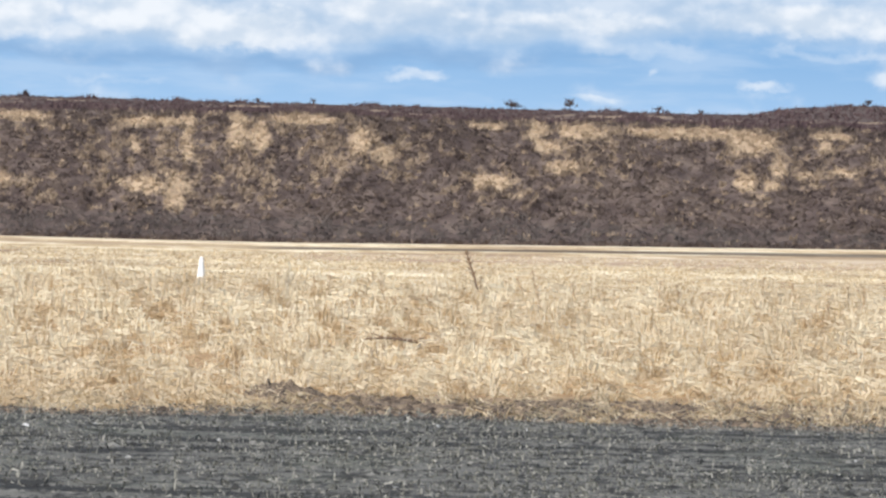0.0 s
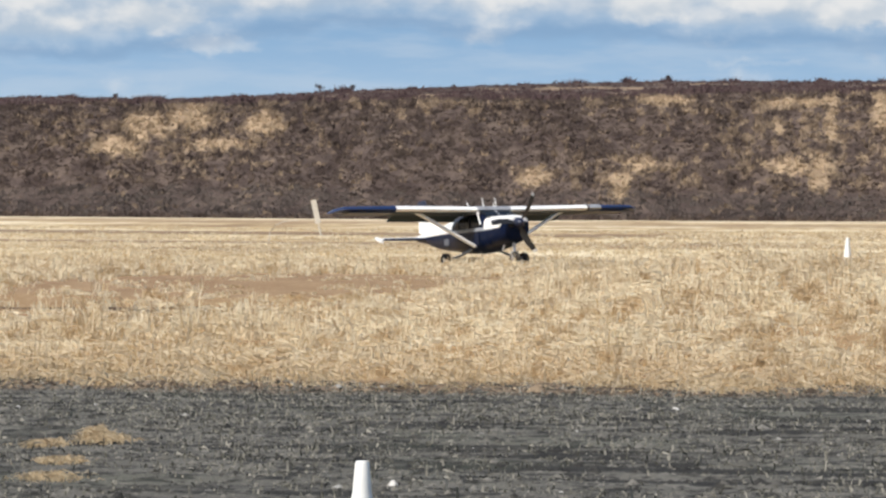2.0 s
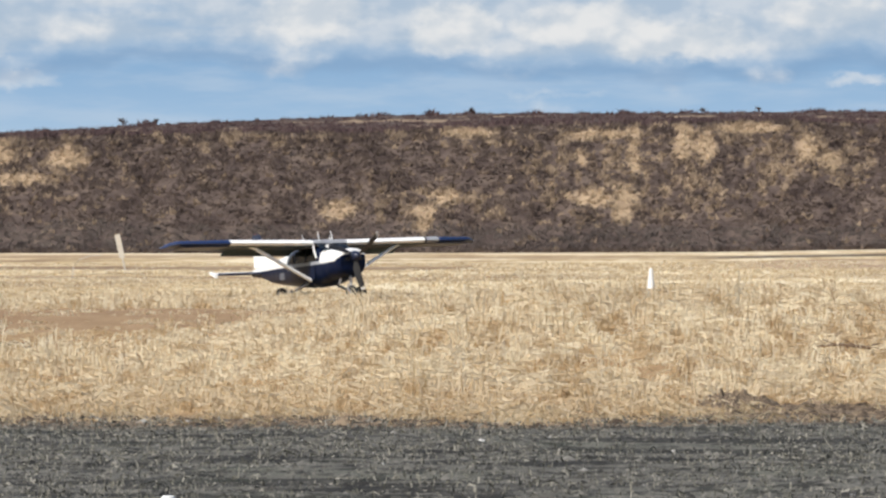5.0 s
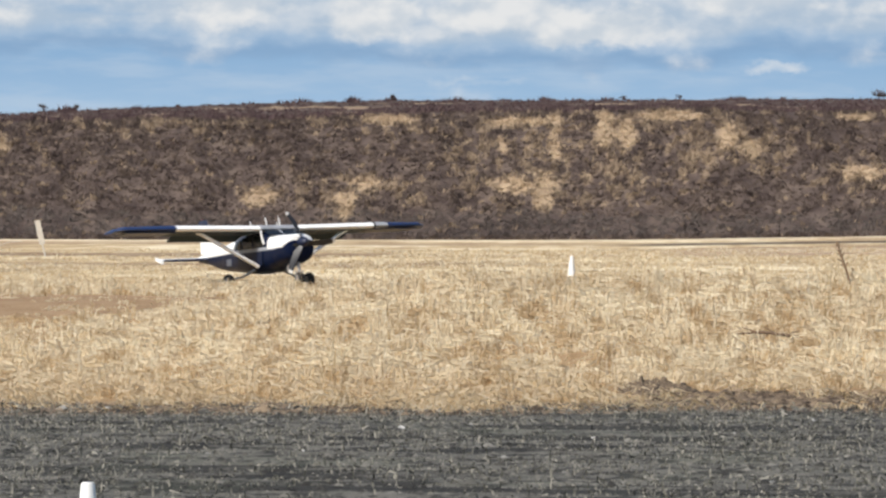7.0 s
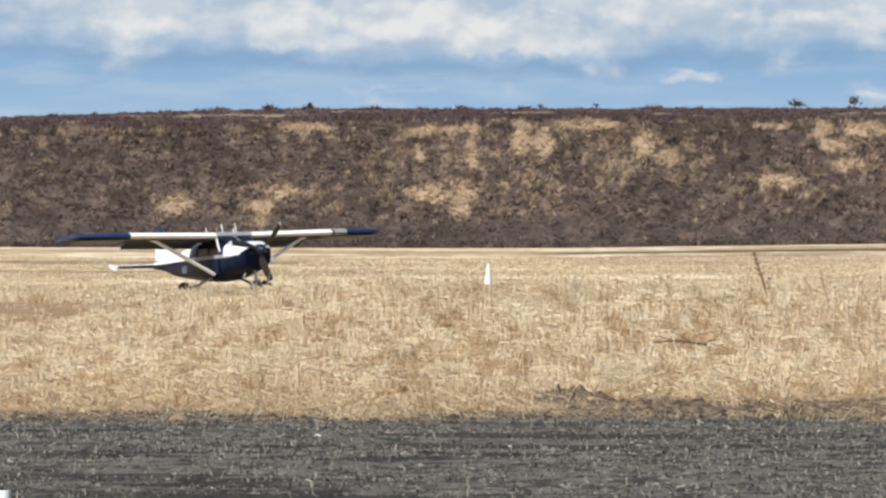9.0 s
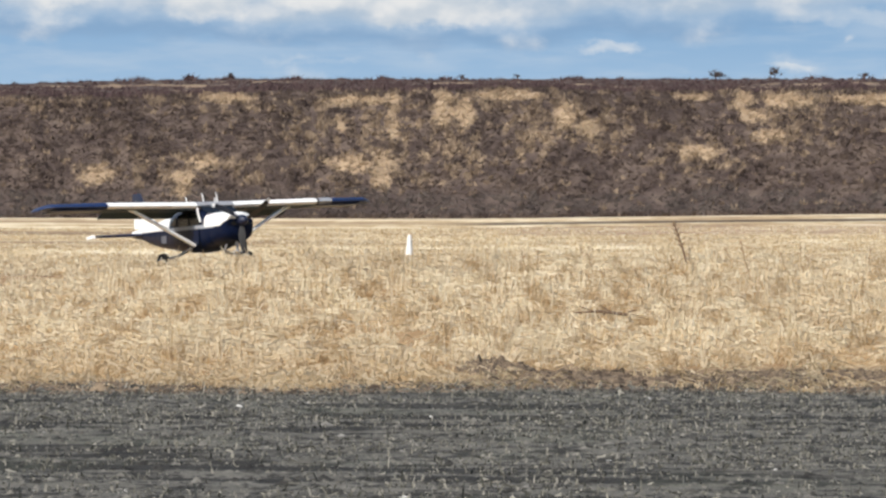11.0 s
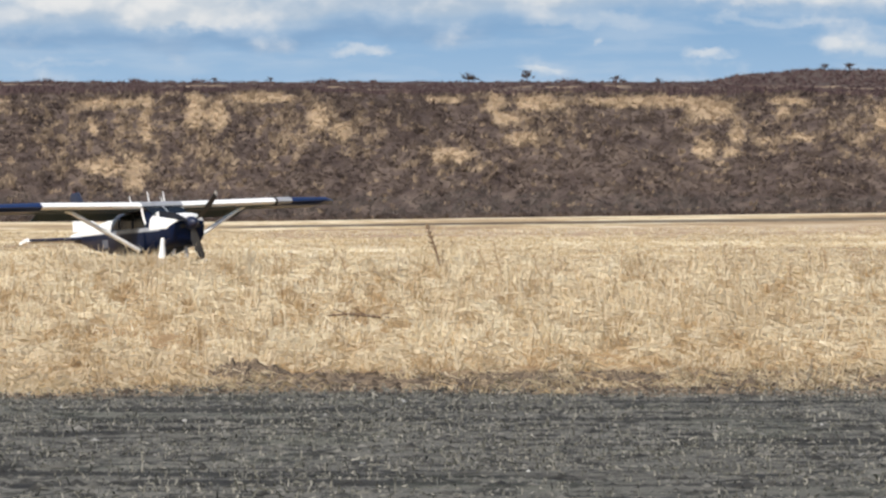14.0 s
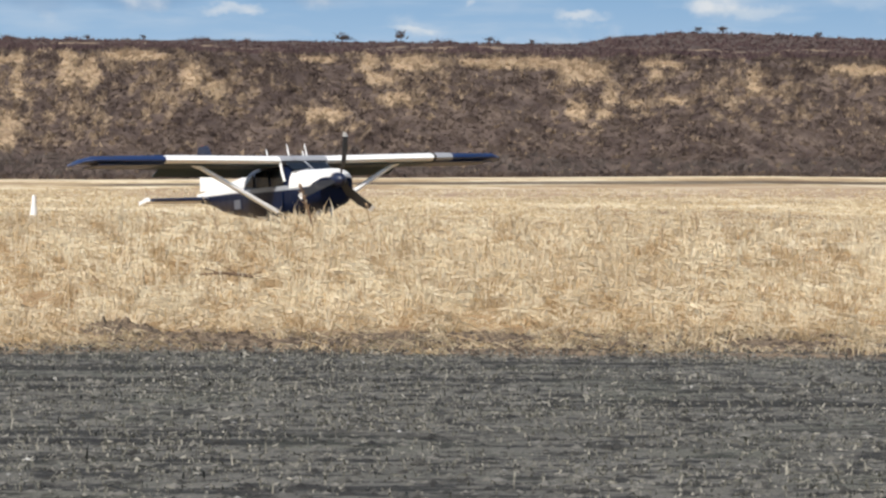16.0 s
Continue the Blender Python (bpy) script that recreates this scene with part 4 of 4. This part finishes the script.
    for k in range(3):
        q = Matrix.Rotation(radians(120 * k), 4, "X")
        bl = foil_loft([((0.045, 0.13, 0), 0.13, 2.2, 35), ((0.06, 0.38, 0), 0.22, 1.5, 50), ((0.05, 0.70, 0), 0.21, 1.2, 62), ((0.045, 1.00, 0), 0.16, 1.0, 70)])
        bl.transform(q)
        one = part("blade", bl, blade_mat, prop)
        bl = foil_loft([((0.045, 1.002, 0), 0.16, 1.0, 70), ((0.035, 1.10, 0), 0.11, 0.9, 71)])
        bl.transform(q)
        part("blade_tip", bl, tipped, one, "pale blade tip")
    return plane, prop, wheels, elevators


# ---------------------------------------------------------------- small things
def on_ray(u, y):
    x = u / K * y
    return x, y, float(ground_z(np.array(x), np.array(y)))


def build_cone(name, h, label):
    body = painted("white_plastic", (0.80, 0.79, 0.75), (0.3, 0.26, 0.2), 0.5, 0.35)
    cone = tagged(new(name), label, "cone", group="white marker cones")
    part("cone_body", turned([(0.125, 0.03), (0.110, 0.05), (0.042, h * 0.79), (0.041, h * 0.80)], "z", 24), body, cone)
    part("neck", turned([(0.0405, h * 0.801), (0.029, h * 0.985), (0.024, h)], "z", 20), body, cone)
    part("collar", turned([(0.0435, h * 0.775), (0.0437, h * 0.79), (0.0418, h * 0.803)], "z", 20), body, cone)
    part("base_plate", slab([(-0.17, -0.17, 0), (0.17, -0.17, 0), (0.17, 0.17, 0), (-0.17, 0.17, 0)], 0.03, (0, 0, 1)), body, cone)
    return cone


def build_post():
    wood = painted("weathered_board", (0.55, 0.50, 0.43), (0.25, 0.21, 0.17), 0.8, 0.5)
    post = tagged(new("leaning_post"), "pale weathered leaning marker board on a stake", "post")
    bm = bmesh.new()
    bmesh.ops.create_cube(bm, size=1)
    bmesh.ops.scale(bm, vec=(0.26, 0.05, 1.15), verts=bm.verts)
    bmesh.ops.bevel(bm, geom=bm.edges, offset=0.012, segments=1)
    bmesh.ops.translate(bm, vec=(0, 0, 1.22), verts=bm.verts)
    part("board", bm, wood, post)
    part("stake", rod([(0, 0.05, -0.1), (0, 0.05, 1.5)], 0.045), wood, post)
    part("batten", rod([(-0.14, 0.04, 1.1), (0.14, 0.04, 1.1)], 0.02), wood, post)
    x, y, z = on_ray(-935, 225)
    post.matrix_basis = pose(x, y, z - 0.05, 0, -13, 10) @ Matrix.Scale(1.32, 4)
    wire = tagged(new("bent_twig"), "thin bare arching twig beside the post", "twig")
    x, y, z = on_ray(-1010, 190)
    part("stem", rod([(-0.6, 0, 0), (-0.55, 0, 0.55), (-0.25, 0, 0.95), (0.3, 0, 1.15), (1.0, 0, 1.2)], [0.03, 0.028, 0.024, 0.02, 0.012], 6), wood, wire)
    wire.location = (x, y, z - 0.02)


def build_weeds():
    rng = random.Random(4)
    stem = painted("dead_stem", (0.17, 0.11, 0.065), (0.08, 0.05, 0.03), 0.9, 0.4)
    pale_stem = painted("pale_dead_stem", (0.36, 0.26, 0.16), (0.2, 0.14, 0.08), 0.9, 0.4)
    scattered = tuple((rng.uniform(150, 1250), rng.uniform(50, 60), rng.uniform(0.26, 0.44), rng.uniform(-16, 12)) for _ in range(16)) + \
        tuple((rng.uniform(-1380, -850), rng.uniform(46, 52), rng.uniform(0.26, 0.42), rng.uniform(-18, 6)) for _ in range(8))
    for u, y, h, lean in scattered + ((496, 56, 0.82, -16), (1000, 55, 0.54, 2), (596, 57, 0.50, -8), (578, 57, 0.42, -22), (320, 58, 0.40, -3), (690, 56, 0.42, 4), (810, 55, 0.45, 8), (850, 56, 0.38, -6),
                          (1180, 54, 0.42, 3), (300, 56, 0.38, 6), (-940, 50, 0.40, 2), (-1290, 49, 0.45, -8), (-1245, 49, 0.40, 3), (-1325, 49, 0.42, -14), (-1060, 49, 0.34, 5), (-700, 52, 0.3, 4), (140, 57, 0.34, -5), (980, 58, 0.36, -10)):
        thick = 1.05 if h > 0.55 else 0.6
        tone = stem if h > 0.55 else pale_stem
        w = tagged(new("dead_weed"), "dry brown dead weed stalk standing in the grass", "weed", group="dead weed stalks")
        part("stalk", rod([(0, 0, 0), (0.01, 0, h * 0.5), (-0.01, 0, h)], [0.022 * thick, 0.018 * thick, 0.012 * thick], 6), tone, w)
        for k in range(9 if h > 0.6 else 5):
            b = h * (0.55 + 0.1 * (k % 5))
            s = rng.choice((-1, 1))
            part("twig", rod([(0, 0, b), (s * rng.uniform(0.03, 0.07), rng.uniform(-0.03, 0.03), b + rng.uniform(0.03, 0.09))], [0.012 * thick, 0.006 * thick], 5), tone, w)
        part("seed_head", rod([(-0.01, 0, h * 0.97), (-0.015, 0, h * 1.06)], [0.035 * thick, 0.012 * thick], 7), tone, w)
        x, yy, z = on_ray(u, y)
        w.matrix_basis = pose(x, yy, z - 0.01, 0, lean, rng.uniform(-20, 20))


def build_fallen_branch():
    bark = painted("grey_brown_bark", (0.15, 0.10, 0.065), (0.07, 0.05, 0.035), 0.9, 0.4)
    branch = tagged(new("fallen_branch"), "thin dead branch lying in the straw", "branch")
    part("stem", rod([(-0.42, 0, 0.17), (-0.10, 0.02, 0.19), (0.15, 0, 0.16), (0.44, 0.03, 0.12)], [0.010, 0.017, 0.02, 0.014], 7), bark, branch)
    for x0, x1, z1 in ((-0.15, -0.36, 0.25), (0.05, -0.08, 0.25), (0.25, 0.36, 0.21)):
        part("side_twig", rod([(x0, 0.01, 0.18), (x1, 0.02, z1)], [0.011, 0.006], 6), bark, branch)
    part("fork", rod([(-0.05, 0.01, 0.18), (-0.02, 0.01, -0.02)], 0.012, 6), bark, branch)
    branch.matrix_basis = Matrix.Translation(on_ray(352, 45.0))


def lumpy(w, d, h, seed, cells=(64, 30)):
    """A low uneven heap sitting on z = 0."""
    nx, ny = cells
    bm = bmesh.new()
    grid = []
    for j in range(ny):
        row = []
        for i in range(nx):
            a_, b_ = i / (nx - 1) * 2 - 1, j / (ny - 1) * 2 - 1
            f = max(0.0, 1 - a_ * a_ * (1 + 0.3 * math.sin(3 * a_ + seed)) - b_ * b_)
            z = h * f ** 0.7 * (0.75 + 0.5 * noise.noise((a_ * 4 + seed, b_ * 3, seed))) + 0.45 * h * f * noise.noise((a_ * 11 + seed, b_ * 7, 2.0)) + 0.022 * f ** 0.5 * noise.noise((a_ * w * 26 + seed, b_ * d * 12, 5.0))
            row.append(bm.verts.new((a_ * w / 2, b_ * d / 2, z - 0.03)))
        grid.append(row)
    for j in range(ny - 1):
        for i in range(nx - 1):
            bm.faces.new((grid[j][i], grid[j][i + 1], grid[j + 1][i + 1], grid[j + 1][i]))
    return bm


def build_mounds():
    m = Mat("dark_clods", 0.95, 0, 0.15)
    m.colour(m.ramp(m.noise(16, 6, 0.75), (0.36, (0.085, 0.062, 0.046)), (0.5, (0.15, 0.112, 0.078)), (0.64, (0.38, 0.285, 0.18))))
    m.bump(m.noise(25, 5), 0.9, 0.05)
    for k, (u, y, w, d, h) in enumerate(MOUNDS):
        ob = tagged(new("dirt_mound"), "low mound of dark crumbly soil at the grass edge", "soil mound", group="soil mounds")
        part("soil", lumpy(w, d, h, 3.1 * k), m.m, ob)
        ob.location = on_ray(u, y)


def build_straw_heaps():
    rng = np.random.default_rng(8)
    mat = make_straw_material("heap_straw", ((0.40, 0.29, 0.17), (0.56, 0.43, 0.27), STRAW_A), (0.45, 0.33, 0.19))
    soil = painted("straw_core", (0.45, 0.34, 0.19), (0.25, 0.17, 0.09), 0.9, 0.5)
    for u, y, w, h in ((-1345, 26.4, 0.26, 0.10), (-1325, 26.2, 0.52, 0.03), (-1440, 25.6, 0.40, 0.03), (-1410, 23.9, 0.5, 0.02), (-1425, 22.6, 0.6, 0.018)):
        heap = tagged(new("straw_heap"), "small heap of raked dry straw on the gravel", "straw heap", group="straw heaps")
        part("core", lumpy(w * 0.8, 0.6, h * 0.75, u), soil, heap)
        n = 260
        x, yy = rng.normal(0, w * 0.17, n), rng.normal(0, 0.15, n)
        q = blades(rng, x, yy, np.maximum(0.0, h * 0.9 * (1 - np.abs(x) / w * 2.2)), rng.uniform(0.03, 0.08, n), rng.uniform(0.005, 0.010, n), rng.uniform(0.7, 1.6, n))
        ob = triangles("loose_straw", q, mat)
        tagged(ob, kind="stuff").parent = heap
        heap.location = on_ray(u, y)


def build_stones():
    """A few pale stones that stand out on the apron."""
    pale = painted("chalky_stone", (0.62, 0.60, 0.56), (0.35, 0.32, 0.28), 0.85, 0.5)
    for k, (u, y, r) in enumerate(((-802, 22.5, 0.026), (-300, 31.6, 0.022), (39, 30.4, 0.018))):
        stone = tagged(new("stone"), "small pale stone lying on the gravel", "stone", group="pale stones")
        bm = lumpy(r * 2.6, r * 2.0, r * 1.5, 1.7 * k, (12, 9))
        bmesh.ops.translate(bm, vec=(0, 0, 0.028), verts=bm.verts)
        part("stone_body", bm, pale, stone)
        stone.location = on_ray(u, y)


def build_skyline_shrubs():
    rng = random.Random(9)
    bark = painted("dark_bark", (0.07, 0.05, 0.045), (0.03, 0.025, 0.02), 0.9, 0.4)
    r2 = np.random.default_rng(10)
    for u, h in ((-317, 1.3), (645, 2.3), (540, 2.2), (548, 1.7), (805, 1.4), (880, 1.2), (90, 1.1), (190, 1.1), (-940, 1.6), (-1310, 1.2), (-880, 1.4), (1180, 1.6), (1225, 1.8), (1400, 1.4), (300, 1.0), (-700, 0.9), (-520, 0.9)):
        s = 1.95 if u < 950 else 2.95
        k = 1.0 if u < 950 else 1.8
        x, y, z, _ = bluff_point(np.array([float(u)]), np.array([s]))
        t = tagged(new("shrub"), "small bare dark shrub standing on the skyline", "shrub", group="skyline shrubs")
        h *= k
        part("trunk", rod([(0, 0, -0.3), (0.05, 0, h * 0.5), (0.0, 0, h)], [0.12 * k, 0.08 * k, 0.04 * k], 6), bark, t)
        for j in range(4):
            a_ = rng.uniform(0, 6.28)
            part("limb", rod([(0.03, 0, h * (0.3 + 0.12 * j)), (math.cos(a_) * h * 0.35, math.sin(a_) * h * 0.2, h * (0.6 + 0.13 * j))], [0.06 * k, 0.03 * k], 5), bark, t)
        q = fan_clumps(r2, r2.normal(0, h * 0.25, 14), r2.normal(0, h * 0.2, 14), h * r2.uniform(0.35, 0.95, 14), np.full(14, h * 0.35), 8, 1.2, 0.18)
        ob = triangles("crown", q, bark)
        ob.parent = t
        t.location = (x[0], y[0], z[0] - 0.1)


build_ground()
build_bluff()
backdrop = build_sky()
plane, prop, wheels, elevators = build_aeroplane()
far_cone = build_cone("marker_cone", 0.72, "white plastic marker cone standing in dry grass")
far_cone.location = on_ray(0, 57.5)
far_cone.location.z -= 0.15
near_cone = build_cone("marker_cone", 0.69, "white plastic marker cone standing on grey gravel")
near_cone.location = on_ray(-858, 14.4)
build_post()
build_weeds()
build_fallen_branch()
build_mounds()
build_straw_heaps()
build_stones()
build_skyline_shrubs()
build_brush()
build_gravel()
build_edge_litter()
build_grass()


# ---------------------------------------------------------------- motion of things
def motions():
    """The aeroplane gathers speed along a straight line; propeller and wheels turn; the clouds drift."""
    ts = (0, 1.5, 3.5, 5.0, 7.3, 9.0, 12.5, 13.0, 15.0, 15.5, 16.0)
    us = (-0.4, 0.5, 2.0, 2.8, 5.0, 7.4, 16.2, 18.2, 29.9, 33.5, 37.6)
    co = np.polyfit(ts, us, 5)

    def along(t):
        return float(np.polyval(co, t)) * 1.02

    def track(t):
        """Ground position and heading (degrees off the line to the camera), bearing gently round."""
        x, y, n = -11.9, 118.5, 60
        d = along(t)
        for k in range(n):
            h = radians(33.0 - 12.0 * d * (k + 0.5) / n / 37.5)
            x, y = x + d / n * math.sin(h), y - d / n * math.cos(h)
        x += float(np.interp(t, (0, 3.5, 6.5, 9, 12.5, 14.5, 16), (0.0, 0.0, 0.08, 0.19, 0.13, 0.46, 0.93)))
        return x, y, 31.3 - 9.8 * d / 37.5

    rows = []
    for i in range(33):
        t = i * 0.5
        x, y, h = track(t)
        z = EYE + float(np.interp(t, (0, 3.5, 5, 9, 12.5, 14, 16), (0.24, 0.24, 0.24, 0.30, 0.34, 0.40, 0.49))) - 2.17
        bank = float(np.interp(t, (0, 3.5, 9, 12.5, 14, 16), (0.8, 0.8, 1.35, 1.75, 1.5, 1.2)))
        nose = float(np.interp(t, (0, 8, 9.5, 12.5, 16), (3.4, 3.6, 3.0, 2.3, 2.8)))
        rows.append((t, pose(x, y, z, bank, -nose, h - 90)))
    walk(plane, rows)
    for wheel, x, y, r in wheels:
        walk(wheel, [(i * 0.1, pose(x, y, r + 0.23, 0, math.degrees(along(i * 0.1) / r), 0)) for i in range(161)])
    seen = ((0, 40), (1.5, 54), (2.1, 90), (2.5, 118), (3.5, 118), (4.5, 88), (5.0, 45), (7.5, 85), (8.0, 75), (8.5, 60), (9.0, 52), (9.5, 108), (12.0, 110), (12.5, 80), (13.0, 62), (13.5, 115),
            (14.0, 50), (14.5, 84), (15.0, 115), (15.5, 90), (16.0, 84))
    tt, aa = [0.0], [40.0]
    for t, ang in seen[1:]:
        want = aa[-1] + 180 * (t - tt[-1])
        aa.append(ang + 120 * round((want - ang) / 120))
        tt.append(t)
    walk(prop, [(i * 0.1, pose(1.82, 0, 1.58, float(np.interp(i * 0.1, tt, aa)), 0, 0)) for i in range(161)])
    for el in elevators:
        walk(el, [(t, pose(-5.73, 0, 1.40, 0, a_, 0)) for t, a_ in ((0, 16), (9.6, 16), (10.8, 0), (12, -9), (16, -9))])
    walk(backdrop, [(0, pose(0, 0, 0)), (16, pose(0, 0, 0, 0, 0, 0.2))])


motions()
